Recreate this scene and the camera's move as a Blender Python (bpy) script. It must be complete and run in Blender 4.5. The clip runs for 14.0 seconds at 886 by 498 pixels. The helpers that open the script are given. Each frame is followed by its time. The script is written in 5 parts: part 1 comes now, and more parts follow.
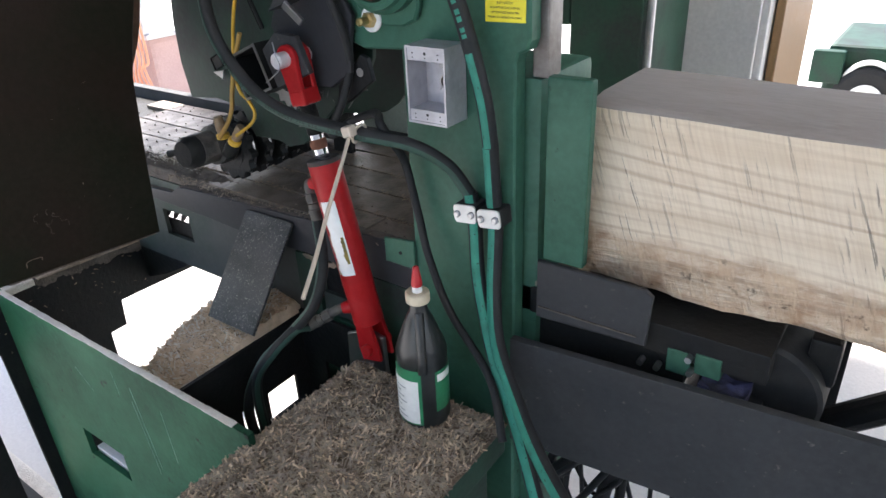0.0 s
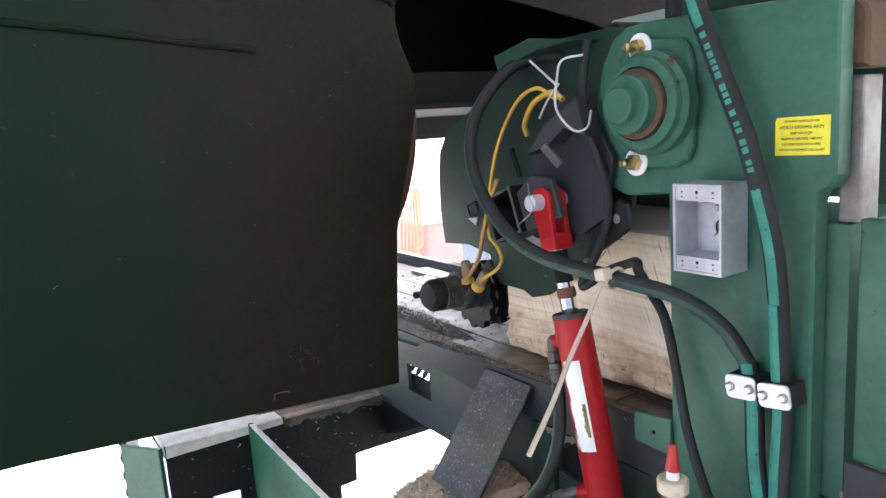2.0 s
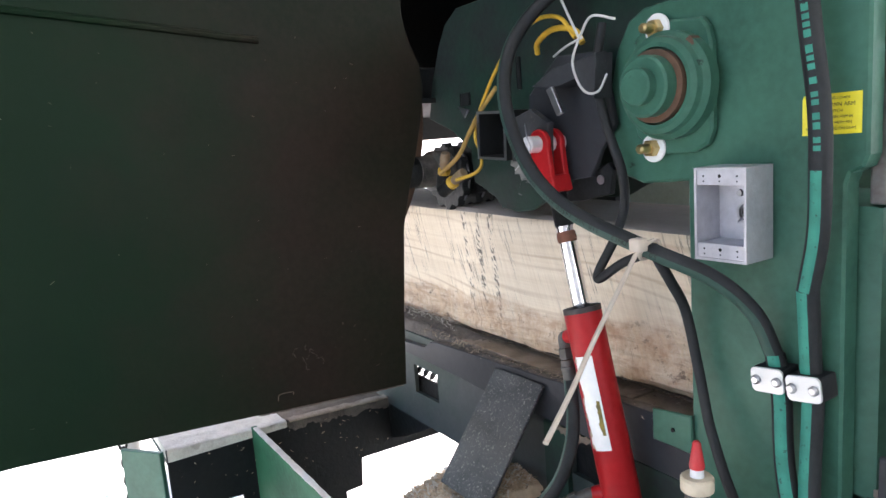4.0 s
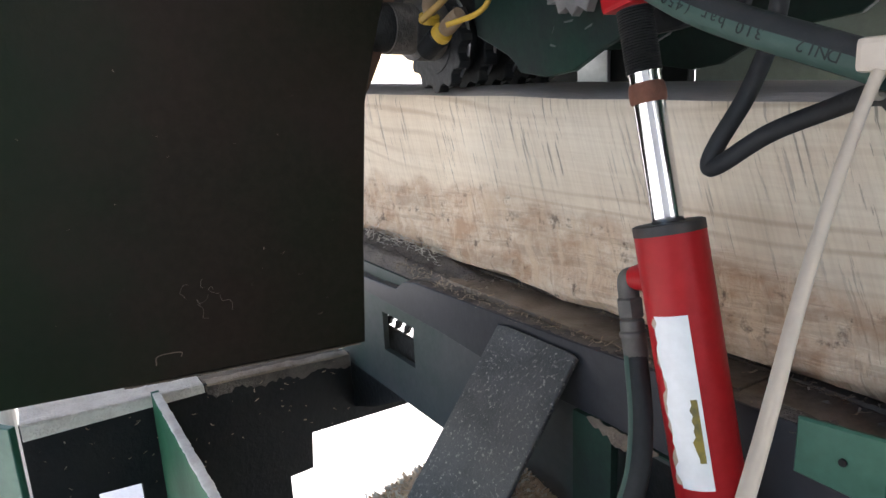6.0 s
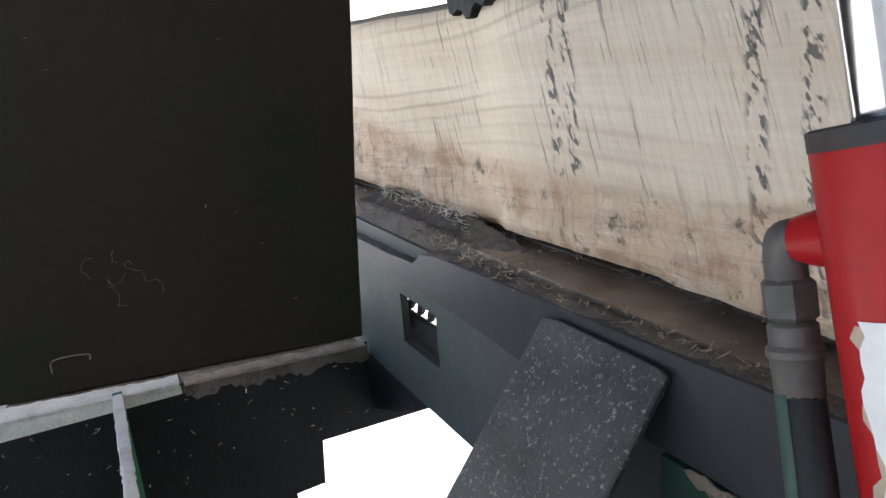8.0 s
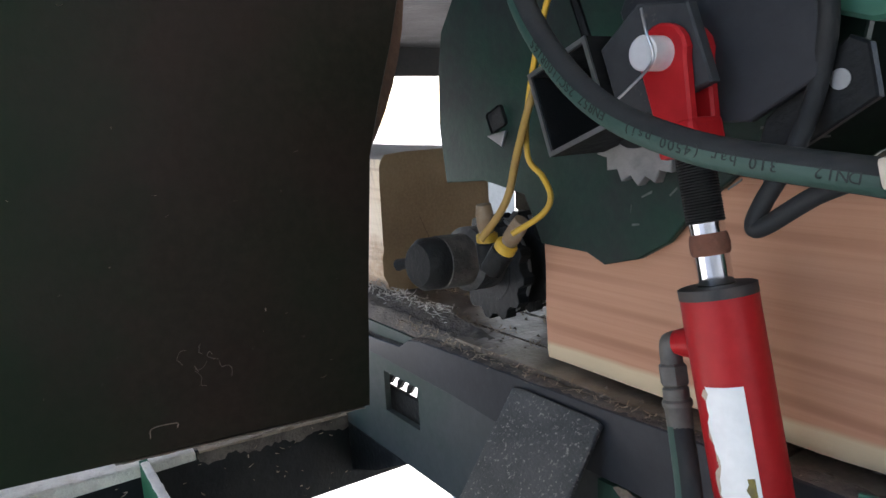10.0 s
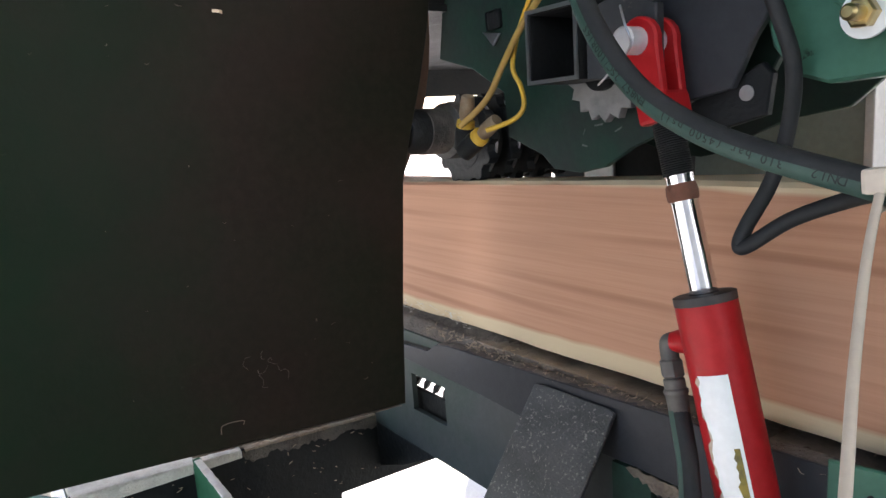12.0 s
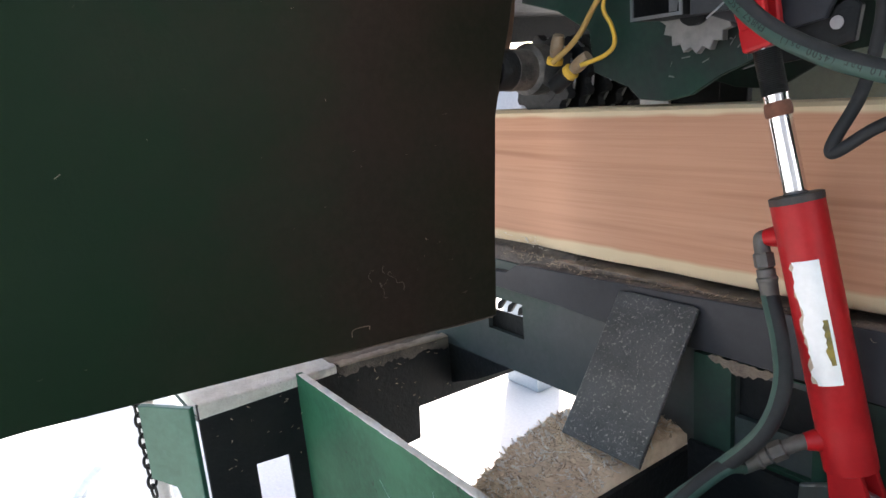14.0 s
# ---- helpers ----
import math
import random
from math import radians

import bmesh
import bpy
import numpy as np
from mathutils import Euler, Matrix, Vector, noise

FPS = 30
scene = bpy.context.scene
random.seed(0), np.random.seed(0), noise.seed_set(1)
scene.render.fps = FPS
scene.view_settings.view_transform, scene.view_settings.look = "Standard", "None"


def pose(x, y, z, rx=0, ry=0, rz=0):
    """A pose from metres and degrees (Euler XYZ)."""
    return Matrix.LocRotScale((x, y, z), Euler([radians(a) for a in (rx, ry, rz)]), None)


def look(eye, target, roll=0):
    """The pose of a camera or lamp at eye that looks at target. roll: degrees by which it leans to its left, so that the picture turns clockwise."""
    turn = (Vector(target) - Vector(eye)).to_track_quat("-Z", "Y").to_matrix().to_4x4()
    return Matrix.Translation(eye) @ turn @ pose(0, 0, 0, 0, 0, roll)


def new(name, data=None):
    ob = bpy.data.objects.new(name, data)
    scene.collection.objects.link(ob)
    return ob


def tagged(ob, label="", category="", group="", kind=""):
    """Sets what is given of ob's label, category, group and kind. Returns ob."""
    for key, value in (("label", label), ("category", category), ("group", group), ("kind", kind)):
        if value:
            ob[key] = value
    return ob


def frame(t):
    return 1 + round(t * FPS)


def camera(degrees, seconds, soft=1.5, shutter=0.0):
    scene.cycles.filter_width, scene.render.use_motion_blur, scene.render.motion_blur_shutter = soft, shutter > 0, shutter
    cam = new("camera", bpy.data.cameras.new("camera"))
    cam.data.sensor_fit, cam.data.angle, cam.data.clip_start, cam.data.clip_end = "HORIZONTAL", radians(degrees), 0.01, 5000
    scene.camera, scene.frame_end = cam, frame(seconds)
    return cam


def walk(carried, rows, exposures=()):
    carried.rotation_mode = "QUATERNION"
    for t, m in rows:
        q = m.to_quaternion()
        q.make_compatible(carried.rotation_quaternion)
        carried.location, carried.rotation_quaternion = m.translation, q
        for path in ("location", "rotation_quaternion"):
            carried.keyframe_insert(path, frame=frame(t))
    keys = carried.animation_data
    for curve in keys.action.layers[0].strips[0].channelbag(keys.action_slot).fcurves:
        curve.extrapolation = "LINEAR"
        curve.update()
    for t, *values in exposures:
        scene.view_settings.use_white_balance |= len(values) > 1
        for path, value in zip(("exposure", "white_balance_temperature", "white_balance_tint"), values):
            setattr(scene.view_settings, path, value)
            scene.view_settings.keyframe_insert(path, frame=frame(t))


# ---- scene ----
cam = camera(65.7, 14.0)
PATH = [
    (0, (0.141, 0.314, 1.431), (-0.916, 1.739, 0.509), -2.7),
    (0.5, (0.142, 0.358, 1.405), (-1.315, 1.539, 0.71), -0.0),
    (1, (0.165, 0.409, 1.374), (-1.413, 1.537, 0.886), -0.7),
    (1.5, (0.118, 0.392, 1.359), (-1.503, 1.517, 1.031), -2.3),
    (2, (0.081, 0.375, 1.333), (-1.576, 1.44, 0.988), -4.1),
    (2.5, (0.072, 0.365, 1.337), (-1.585, 1.435, 1.007), -4.0),
    (2.7, (0.071, 0.365, 1.335), (-1.59, 1.432, 1.014), -4.2),
    (4.8, (-0.018, 0.440, 1.261), (-1.684, 1.499, 0.940), -4.4),
    (5, (-0.081, 0.483, 1.246), (-1.724, 1.568, 0.896), -3.7),
    (5.5, (-0.21, 0.543, 1.206), (-1.81, 1.666, 0.786), -2.6),
    (6, (-0.324, 0.644, 1.163), (-1.962, 1.683, 0.676), -2.7),
    (6.5, (-0.444, 0.738, 1.105), (-2.165, 1.628, 0.61), -3.3),
    (7, (-0.512, 0.819, 1.064), (-2.245, 1.608, 0.455), -4.7),
    (7.5, (-0.526, 0.812, 1.065), (-2.251, 1.643, 0.487), -4.2),
    (8, (-0.525, 0.818, 1.078), (-2.247, 1.677, 0.533), -4.6),
    (8.5, (-0.504, 0.797, 1.119), (-2.21, 1.726, 0.644), -3.2),
    (9, (-0.459, 0.748, 1.15), (-2.143, 1.736, 0.714), -3.2),
    (9.2, (-0.441, 0.729, 1.153), (-2.118, 1.737, 0.739), -3.2),
    (11.3, (-0.311, 0.537, 1.209), (-1.878, 1.731, 0.863), -2.6),
    (11.5, (-0.31, 0.544, 1.21), (-1.89, 1.721, 0.866), -3.0),
    (12, (-0.307, 0.54, 1.208), (-1.93, 1.656, 0.862), -4.0),
    (12.5, (-0.313, 0.571, 1.196), (-2.025, 1.541, 0.84), -4.1),
    (13, (-0.33, 0.631, 1.19), (-2.086, 1.513, 0.821), -4.9),
    (13.5, (-0.314, 0.536, 1.2), (-2.041, 1.462, 0.798), -4.9),
    (14, (-0.295, 0.341, 1.193), (-1.89, 1.452, 0.726), -5.0),
]
walk(cam, [(t, look(eye, target, roll)) for t, eye, target, roll in PATH], exposures=((0.0, 2.0, 6700, 13), (1.5, 2.5, 6650, 15), (5.0, 2.35, 6700, 14), (6.5, 2.0, 6650, 13), (9.0, 2.05, 6450, 12), (12.5, 2.25, 6850, 13), (13.5, 2.35, 6850, 13), (14.0, 2.35, 6850, 13)))

# ---- world and light ----
world = bpy.data.worlds.new("sky")
scene.world = world
world.use_nodes = True
wn = world.node_tree
sky = wn.nodes.new("ShaderNodeTexSky")
sky.sky_type = "NISHITA"
sky.sun_disc = False
sky.sun_elevation, sky.sun_rotation = radians(50), radians(315)
sky.air_density, sky.dust_density = 1.0, 2.0
wn.links.new(sky.outputs[0], wn.nodes["Background"].inputs[0])
wn.nodes["Background"].inputs[1].default_value = 0.15
sun_data = bpy.data.lights.new("sun", "SUN")
sun_data.energy, sun_data.angle, sun_data.color = 3.6, radians(1.5), (1.0, 0.97, 0.93)
sun = new("sun", sun_data)
sun.matrix_world = look((-4.5, 4.5, 7.6), (0.0, 0.0, 0.0))


# ---- materials ----
def mat(name, base, rough=0.5, metal=0.0, second=None, scale=8.0, amount=0.5, bump=0.2, fine=90.0, spots=None, spot_scale=30.0, spot_edge=0.62, stretch=(1, 1, 1), spec=0.5):
    """A surface with broad stains, fine grain and chips or dust spots, in object space."""
    m = bpy.data.materials.new(name)
    m.use_nodes = True
    nt = m.node_tree
    p = nt.nodes["Principled BSDF"]
    p.inputs["Metallic"].default_value = metal
    p.inputs["Specular IOR Level"].default_value = spec
    tc = nt.nodes.new("ShaderNodeTexCoord")
    mp = nt.nodes.new("ShaderNodeMapping")
    mp.inputs["Scale"].default_value = stretch
    nt.links.new(tc.outputs["Object"], mp.inputs[0])

    def noise_tex(sc, detail=6, rough_=0.6):
        n = nt.nodes.new("ShaderNodeTexNoise")
        n.inputs["Scale"].default_value, n.inputs["Detail"].default_value, n.inputs["Roughness"].default_value = sc, detail, rough_
        nt.links.new(mp.outputs[0], n.inputs["Vector"])
        return n

    def ramp(src, lo, hi):
        r = nt.nodes.new("ShaderNodeMapRange")
        r.inputs[1].default_value, r.inputs[2].default_value = lo, hi
        nt.links.new(src, r.inputs[0])
        return r.outputs[0]

    def mix(fac, a, b):
        x = nt.nodes.new("ShaderNodeMix")
        x.data_type = "RGBA"
        if isinstance(fac, float):
            x.inputs[0].default_value = fac
        else:
            nt.links.new(fac, x.inputs[0])
        for sock, v in ((x.inputs[6], a), (x.inputs[7], b)):
            if isinstance(v, tuple):
                sock.default_value = (*v, 1)
            else:
                nt.links.new(v, sock)
        return x.outputs[2]

    def times(v, k):
        q = nt.nodes.new("ShaderNodeMath")
        q.operation = "MULTIPLY"
        nt.links.new(v, q.inputs[0])
        q.inputs[1].default_value = k
        return q.outputs[0]

    broad, grain = noise_tex(scale), noise_tex(fine, 3)
    second = second or tuple(c * 0.6 for c in base)
    col = mix(times(ramp(broad.outputs[0], 0.4, 0.65), amount), base, second)
    col = mix(times(ramp(grain.outputs[0], 0.35, 0.7), 0.25), col, tuple(min(1, c * 1.4 + 0.01) for c in base))
    if spots:
        sp = noise_tex(spot_scale, 8, 0.7)
        col = mix(ramp(sp.outputs[0], spot_edge, spot_edge + 0.05), col, spots)
    nt.links.new(col, p.inputs["Base Color"])
    rr = nt.nodes.new("ShaderNodeMapRange")
    rr.inputs[3].default_value, rr.inputs[4].default_value = max(0.03, rough - 0.12), min(1, rough + 0.15)
    nt.links.new(broad.outputs[0], rr.inputs[0])
    nt.links.new(rr.outputs[0], p.inputs["Roughness"])
    b = nt.nodes.new("ShaderNodeBump")
    b.inputs["Strength"].default_value, b.inputs["Distance"].default_value = bump, 0.004
    nt.links.new(grain.outputs[0], b.inputs["Height"])
    nt.links.new(b.outputs[0], p.inputs["Normal"])
    return m


GREEN = mat("green_paint", (0.040, 0.122, 0.083), 0.42, second=(0.022, 0.074, 0.049), scale=6, amount=0.8, bump=0.10, spots=(0.010, 0.024, 0.018), spot_scale=26, spot_edge=0.645, spec=0.22)
GREEN_DARK = mat("dirty_green_paint", (0.015, 0.054, 0.034), 0.55, second=(0.026, 0.028, 0.028), scale=6, amount=0.9, bump=0.15, spots=(0.07, 0.065, 0.055), spot_scale=45, spot_edge=0.70, spec=0.22)
# arm green darkened for the shade it hangs in, lifted slightly for haze
ARM_GREEN = mat("shaded_dark_green", (0.010, 0.034, 0.023), 0.5, second=(0.020, 0.022, 0.022), scale=9, amount=0.95, bump=0.2, spots=(0.10, 0.095, 0.085), spot_scale=55, spot_edge=0.72, spec=0.22)
PANEL = mat("pale_grey_green", (0.27, 0.325, 0.29), 0.5, second=(0.20, 0.25, 0.22), scale=5, bump=0.1)
SLAT = mat("worn_slat_steel", (0.27, 0.225, 0.185), 0.42, 0.5, second=(0.10, 0.078, 0.06), scale=22, amount=0.9, bump=0.35, spots=(0.2, 0.15, 0.11), spot_scale=70, spot_edge=0.66, spec=0.5)
GUARD = mat("oily_black_green_plate", (0.0205, 0.0135, 0.0095), 0.5, second=(0.0045, 0.0135, 0.0058), scale=1.7, amount=0.8, bump=0.10, spots=(0.035, 0.03, 0.025), spot_scale=40, spot_edge=0.67, spec=0.12)
PLATE = mat("grey_dusty_plate", (0.040, 0.042, 0.045), 0.55, second=(0.022, 0.024, 0.026), scale=7, bump=0.12, spots=(0.11, 0.10, 0.09), spot_scale=70, spot_edge=0.63, spec=0.25)
BLACK = mat("black_greasy_steel", (0.011, 0.012, 0.013), 0.5, second=(0.022, 0.021, 0.018), scale=14, bump=0.4, spec=0.16)
STEEL = mat("bare_steel", (0.45, 0.45, 0.46), 0.35, 1.0, second=(0.3, 0.3, 0.31), bump=0.05)
CHROME = mat("chrome_rod", (0.70, 0.70, 0.72), 0.09, 1.0, second=(0.8, 0.8, 0.82), bump=0.0)
ZINC = mat("cast_aluminium", (0.5, 0.5, 0.53), 0.5, 0.55, second=(0.35, 0.35, 0.38), scale=30, bump=0.25)
BRASS = mat("brass_bolt", (0.55, 0.42, 0.2), 0.3, 1.0, second=(0.35, 0.28, 0.15), scale=40)
RED = mat("red_paint", (0.38, 0.011, 0.014), 0.40, second=(0.27, 0.008, 0.010), scale=9, bump=0.08, spec=0.22, spots=(0.12, 0.01, 0.012), spot_scale=60, spot_edge=0.70)
RUBBER = mat("black_rubber", (0.018, 0.019, 0.02), 0.6, second=(0.035, 0.036, 0.036), scale=25, bump=0.2, spec=0.22)
HOSE_GREEN = mat("green_hose_cover", (0.02, 0.055, 0.042), 0.55, second=(0.03, 0.075, 0.055), scale=25, bump=0.25)
STRIPE = mat("teal_layline", (0.018, 0.22, 0.155), 0.65, second=(0.012, 0.12, 0.085), scale=45, amount=0.8, spots=(0.01, 0.03, 0.025), spot_scale=160, spot_edge=0.6)
YELLOW = mat("yellow_cable", (0.6, 0.36, 0.03), 0.5, second=(0.4, 0.25, 0.05), scale=30)
LABEL_Y = mat("yellow_label", (0.75, 0.65, 0.03), 0.45, second=(0.68, 0.58, 0.04), scale=20, bump=0.02)
WHITE = mat("white_sticker", (0.75, 0.76, 0.74), 0.5, second=(0.65, 0.66, 0.65), bump=0.03)
TIE = mat("nylon_tie", (0.5, 0.43, 0.35), 0.5, second=(0.42, 0.36, 0.3), bump=0.03)
TIE_W = mat("white_nylon_tie", (0.48, 0.48, 0.465), 0.5, bump=0.03)
RUST = mat("rusty_plate", (0.11, 0.055, 0.03), 0.85, second=(0.045, 0.032, 0.025), scale=9, amount=0.9, bump=0.5)
DUST = mat("caked_sawdust", (0.42, 0.335, 0.245), 0.95, second=(0.2, 0.15, 0.11), scale=30, amount=0.9, bump=1.0, fine=260)
DUST_DARK = mat("old_sawdust", (0.20, 0.155, 0.115), 0.95, second=(0.12, 0.09, 0.07), scale=30, amount=0.9, bump=1.0, fine=260)
LEDGE_DUST = mat("grey_matted_sawdust", (0.40, 0.335, 0.27), 0.95, second=(0.20, 0.165, 0.13), scale=30, amount=0.9, bump=1.0, fine=260)
# dust colour lightened to carry the sky light that falls on edges
EDGE_DUST = mat("lightened_dust", (0.74, 0.70, 0.63), 0.95, second=(0.46, 0.41, 0.35), scale=40, bump=0.8, fine=260)
GREY_TOP = mat("weathered_wood", (0.27, 0.238, 0.22), 0.85, second=(0.19, 0.165, 0.15), scale=5, stretch=(0.4, 2, 2), bump=0.4)
GRIME = mat("grey_brown_grime", (0.15, 0.125, 0.105), 0.95, second=(0.06, 0.052, 0.045), scale=35, amount=0.9, bump=1.0, fine=240)
CHIP = mat("fresh_shavings", (0.66, 0.52, 0.37), 0.9, second=(0.46, 0.34, 0.23), scale=40, bump=0.3)
CONCRETE = mat("concrete", (0.58, 0.565, 0.54), 0.9, second=(0.48, 0.465, 0.44), scale=1.5, bump=0.3)
ENDGRAIN = mat("end_grain", (0.37, 0.262, 0.150), 0.85, second=(0.25, 0.165, 0.088), scale=3.6, amount=0.75, bump=0.2, fine=220, spots=(0.20, 0.15, 0.10), spot_scale=9, spot_edge=0.66)
SIDE = mat("dusty_grey_green_plate", (0.062, 0.065, 0.064), 0.55, second=(0.022, 0.056, 0.038), scale=4, amount=0.8, bump=0.12, spots=(0.10, 0.095, 0.085), spot_scale=60, spot_edge=0.68, spec=0.25)
BAND = mat("dark_oiled_plate", (0.029, 0.030, 0.034), 0.5, second=(0.046, 0.047, 0.050), scale=6, bump=0.12, spots=(0.075, 0.07, 0.062), spot_scale=70, spot_edge=0.68, spec=0.22)
# front plate's green with grime, its base darkened to stand in for dim light
GRIMY_SHADED = mat("grimy_shaded_green", (0.020, 0.095, 0.050), 0.6, second=(0.009, 0.034, 0.020), scale=3.5, amount=0.9, bump=0.12, spots=(0.012, 0.018, 0.014), spot_scale=24, spot_edge=0.63, spec=0.10)
# metal whose bright reflection is put into a whitish base colour
BRIGHT = mat("pale_zinc_sheen", (0.72, 0.72, 0.74), 0.32, 0.35, second=(0.6, 0.6, 0.62), scale=60, bump=0.03)
WALLPAINT = mat("pale_grey_sheet", (0.58, 0.575, 0.56), 0.6, second=(0.42, 0.43, 0.44), scale=3, bump=0.05)


# the guard keeps its green paint away from the cut and is rubbed brown beside it
gt = GUARD.node_tree
gp = gt.nodes["Principled BSDF"]
rubbed = gp.inputs["Base Color"].links[0].from_socket
gc, gs, gn = gt.nodes.new("ShaderNodeTexCoord"), gt.nodes.new("ShaderNodeSeparateXYZ"), gt.nodes.new("ShaderNodeTexNoise")
gn.inputs["Scale"].default_value, gn.inputs["Detail"].default_value, gn.inputs["Roughness"].default_value = 3.2, 7, 0.68
gt.links.new(gc.outputs["Object"], gs.inputs[0])
gt.links.new(gc.outputs["Object"], gn.inputs["Vector"])
ga, gr, gm = gt.nodes.new("ShaderNodeMath"), gt.nodes.new("ShaderNodeMapRange"), gt.nodes.new("ShaderNodeMix")
ga.operation = "MULTIPLY_ADD"
ga.inputs[1].default_value = 0.75
gt.links.new(gn.outputs[0], ga.inputs[0])
gt.links.new(gs.outputs[1], ga.inputs[2])
gr.inputs[1].default_value, gr.inputs[2].default_value = 1.15, 0.82
gt.links.new(ga.outputs[0], gr.inputs[0])
gm.data_type = "RGBA"
gm.inputs[7].default_value = (0.0040, 0.0165, 0.0062, 1)
gt.links.new(gr.outputs[0], gm.inputs[0])
gt.links.new(rubbed, gm.inputs[6])
gt.links.new(gm.outputs[2], gp.inputs["Base Color"])


# ---- mesh helpers ----
def part(name, bm, material, parent=None, label=""):
    me = bpy.data.meshes.new(name)
    bm.normal_update()
    bm.to_mesh(me)
    bm.free()
    me.materials.append(material)
    ob = new(name, me)
    if parent:
        ob.parent = parent
    if label:
        ob["label"] = label
    return ob


def smooth(ob, angle=40):
    ob.data.shade_smooth()
    ob.data.set_sharp_from_angle(angle=radians(angle))
    return ob


def box(x0, x1, y0, y1, z0, z1, bevel=0.002, bm=None):
    bm = bm or bmesh.new()
    r = bmesh.ops.create_cube(bm, size=1.0)
    bmesh.ops.transform(bm, matrix=Matrix.Translation(((x0 + x1) / 2, (y0 + y1) / 2, (z0 + z1) / 2)) @ Matrix.Diagonal((x1 - x0, y1 - y0, z1 - z0, 1)), verts=r["verts"])
    if bevel:
        es = list({e for v in r["verts"] for e in v.link_edges})
        bmesh.ops.bevel(bm, geom=es, offset=bevel, segments=2, affect="EDGES", profile=0.6)
    return bm


def slab(points, axis, lo, hi, bevel=0.0015, bm=None):
    """A plate: an outline in the plane across an axis, thick from lo to hi. Outline coordinates are the two other axes in order."""
    bm = bm or bmesh.new()
    def place(p, d):
        return {"x": (d, p[0], p[1]), "y": (p[0], d, p[1]), "z": (p[0], p[1], d)}[axis]
    a = [bm.verts.new(place(p, lo)) for p in points]
    b = [bm.verts.new(place(p, hi)) for p in points]
    n = len(points)
    fs = [bm.faces.new(a[::-1]), bm.faces.new(b)]
    fs += [bm.faces.new((a[i], a[(i + 1) % n], b[(i + 1) % n], b[i])) for i in range(n)]
    bmesh.ops.recalc_face_normals(bm, faces=fs)
    if bevel:
        rim = [e for f in fs[:2] for e in f.edges]
        bmesh.ops.bevel(bm, geom=rim, offset=bevel, segments=1, affect="EDGES")
    return bm


def turned(profile, p0, way, seg=32, bm=None):
    """A solid of revolution: (along, radius) pairs from p0 along way."""
    bm = bm or bmesh.new()
    way = Vector(way).normalized()
    q = way.to_track_quat("Z", "Y").to_matrix()
    rings = []
    for d, r in profile:
        rings.append([bm.verts.new(Vector(p0) + q @ Vector((max(r, 1e-4) * math.cos(2 * math.pi * i / seg), max(r, 1e-4) * math.sin(2 * math.pi * i / seg), d))) for i in range(seg)])
    for a, b in zip(rings, rings[1:]):
        for i in range(seg):
            bm.faces.new((a[i], a[(i + 1) % seg], b[(i + 1) % seg], b[i]))
    bm.faces.new(rings[0][::-1])
    bm.faces.new(rings[-1])
    return bm


def rod(p0, p1, r, seg=24, bm=None, chamfer=0.0):
    d = (Vector(p1) - Vector(p0)).length
    c = chamfer
    prof = [(0, r - c), (c, r), (d - c, r), (d, r - c)] if c else [(0, r), (d, r)]
    return turned(prof, p0, Vector(p1) - Vector(p0), seg, bm)


def spline(points, n=12):
    """Catmull-Rom points through the given ones."""
    P = [Vector(p) for p in points]
    P = [2 * P[0] - P[1]] + P + [2 * P[-1] - P[-2]]
    out = []
    for i in range(1, len(P) - 2):
        a, b, c, d = P[i - 1:i + 3]
        for k in range(n):
            t = k / n
            out.append(0.5 * (2 * b + (c - a) * t + (2 * a - 5 * b + 4 * c - d) * t * t + (3 * b - a - 3 * c + d) * t ** 3))
    return out + [P[-2]]


def tube(points, r, seg=14, n=12, bm=None, arc=None, lift=0.0, up=(0, -1, 0)):
    """A hose swept along a smooth line. arc=(from, to) degrees gives only that strip of the wall, raised by lift."""
    bm = bm or bmesh.new()
    pts = spline(points, n) if n else [Vector(p) for p in points]
    rings = []
    prev = Vector(up)
    for i, p in enumerate(pts):
        t = (pts[min(i + 1, len(pts) - 1)] - pts[max(i - 1, 0)]).normalized()
        u = (prev - t * prev.dot(t))
        u = u.normalized() if u.length > 1e-5 else t.orthogonal().normalized()
        prev = u
        v = t.cross(u)
        if arc:
            angs = [radians(arc[0] + (arc[1] - arc[0]) * k / 5) for k in range(6)]
        else:
            angs = [2 * math.pi * k / seg for k in range(seg)]
        rings.append([bm.verts.new(p + (u * math.cos(a) + v * math.sin(a)) * (r + lift)) for a in angs])
    m = len(rings[0])
    for a, b in zip(rings, rings[1:]):
        for k in range(m if not arc else m - 1):
            bm.faces.new((a[k], a[(k + 1) % m], b[(k + 1) % m], b[k]))
    if not arc:
        bm.faces.new(rings[0][::-1])
        bm.faces.new(rings[-1])
    return bm


def thing(name, at, label, category, group="", kind=""):
    e = new(name)
    e.empty_display_size = 0.05
    e.location = at
    tagged(e, label, category, group, kind)
    return e


def under(ob, parent):
    """Hangs ob, built in world space, under a thing that stands at its own origin."""
    ob.parent = parent
    ob.matrix_parent_inverse = Matrix.Translation(-parent.location)
    return ob


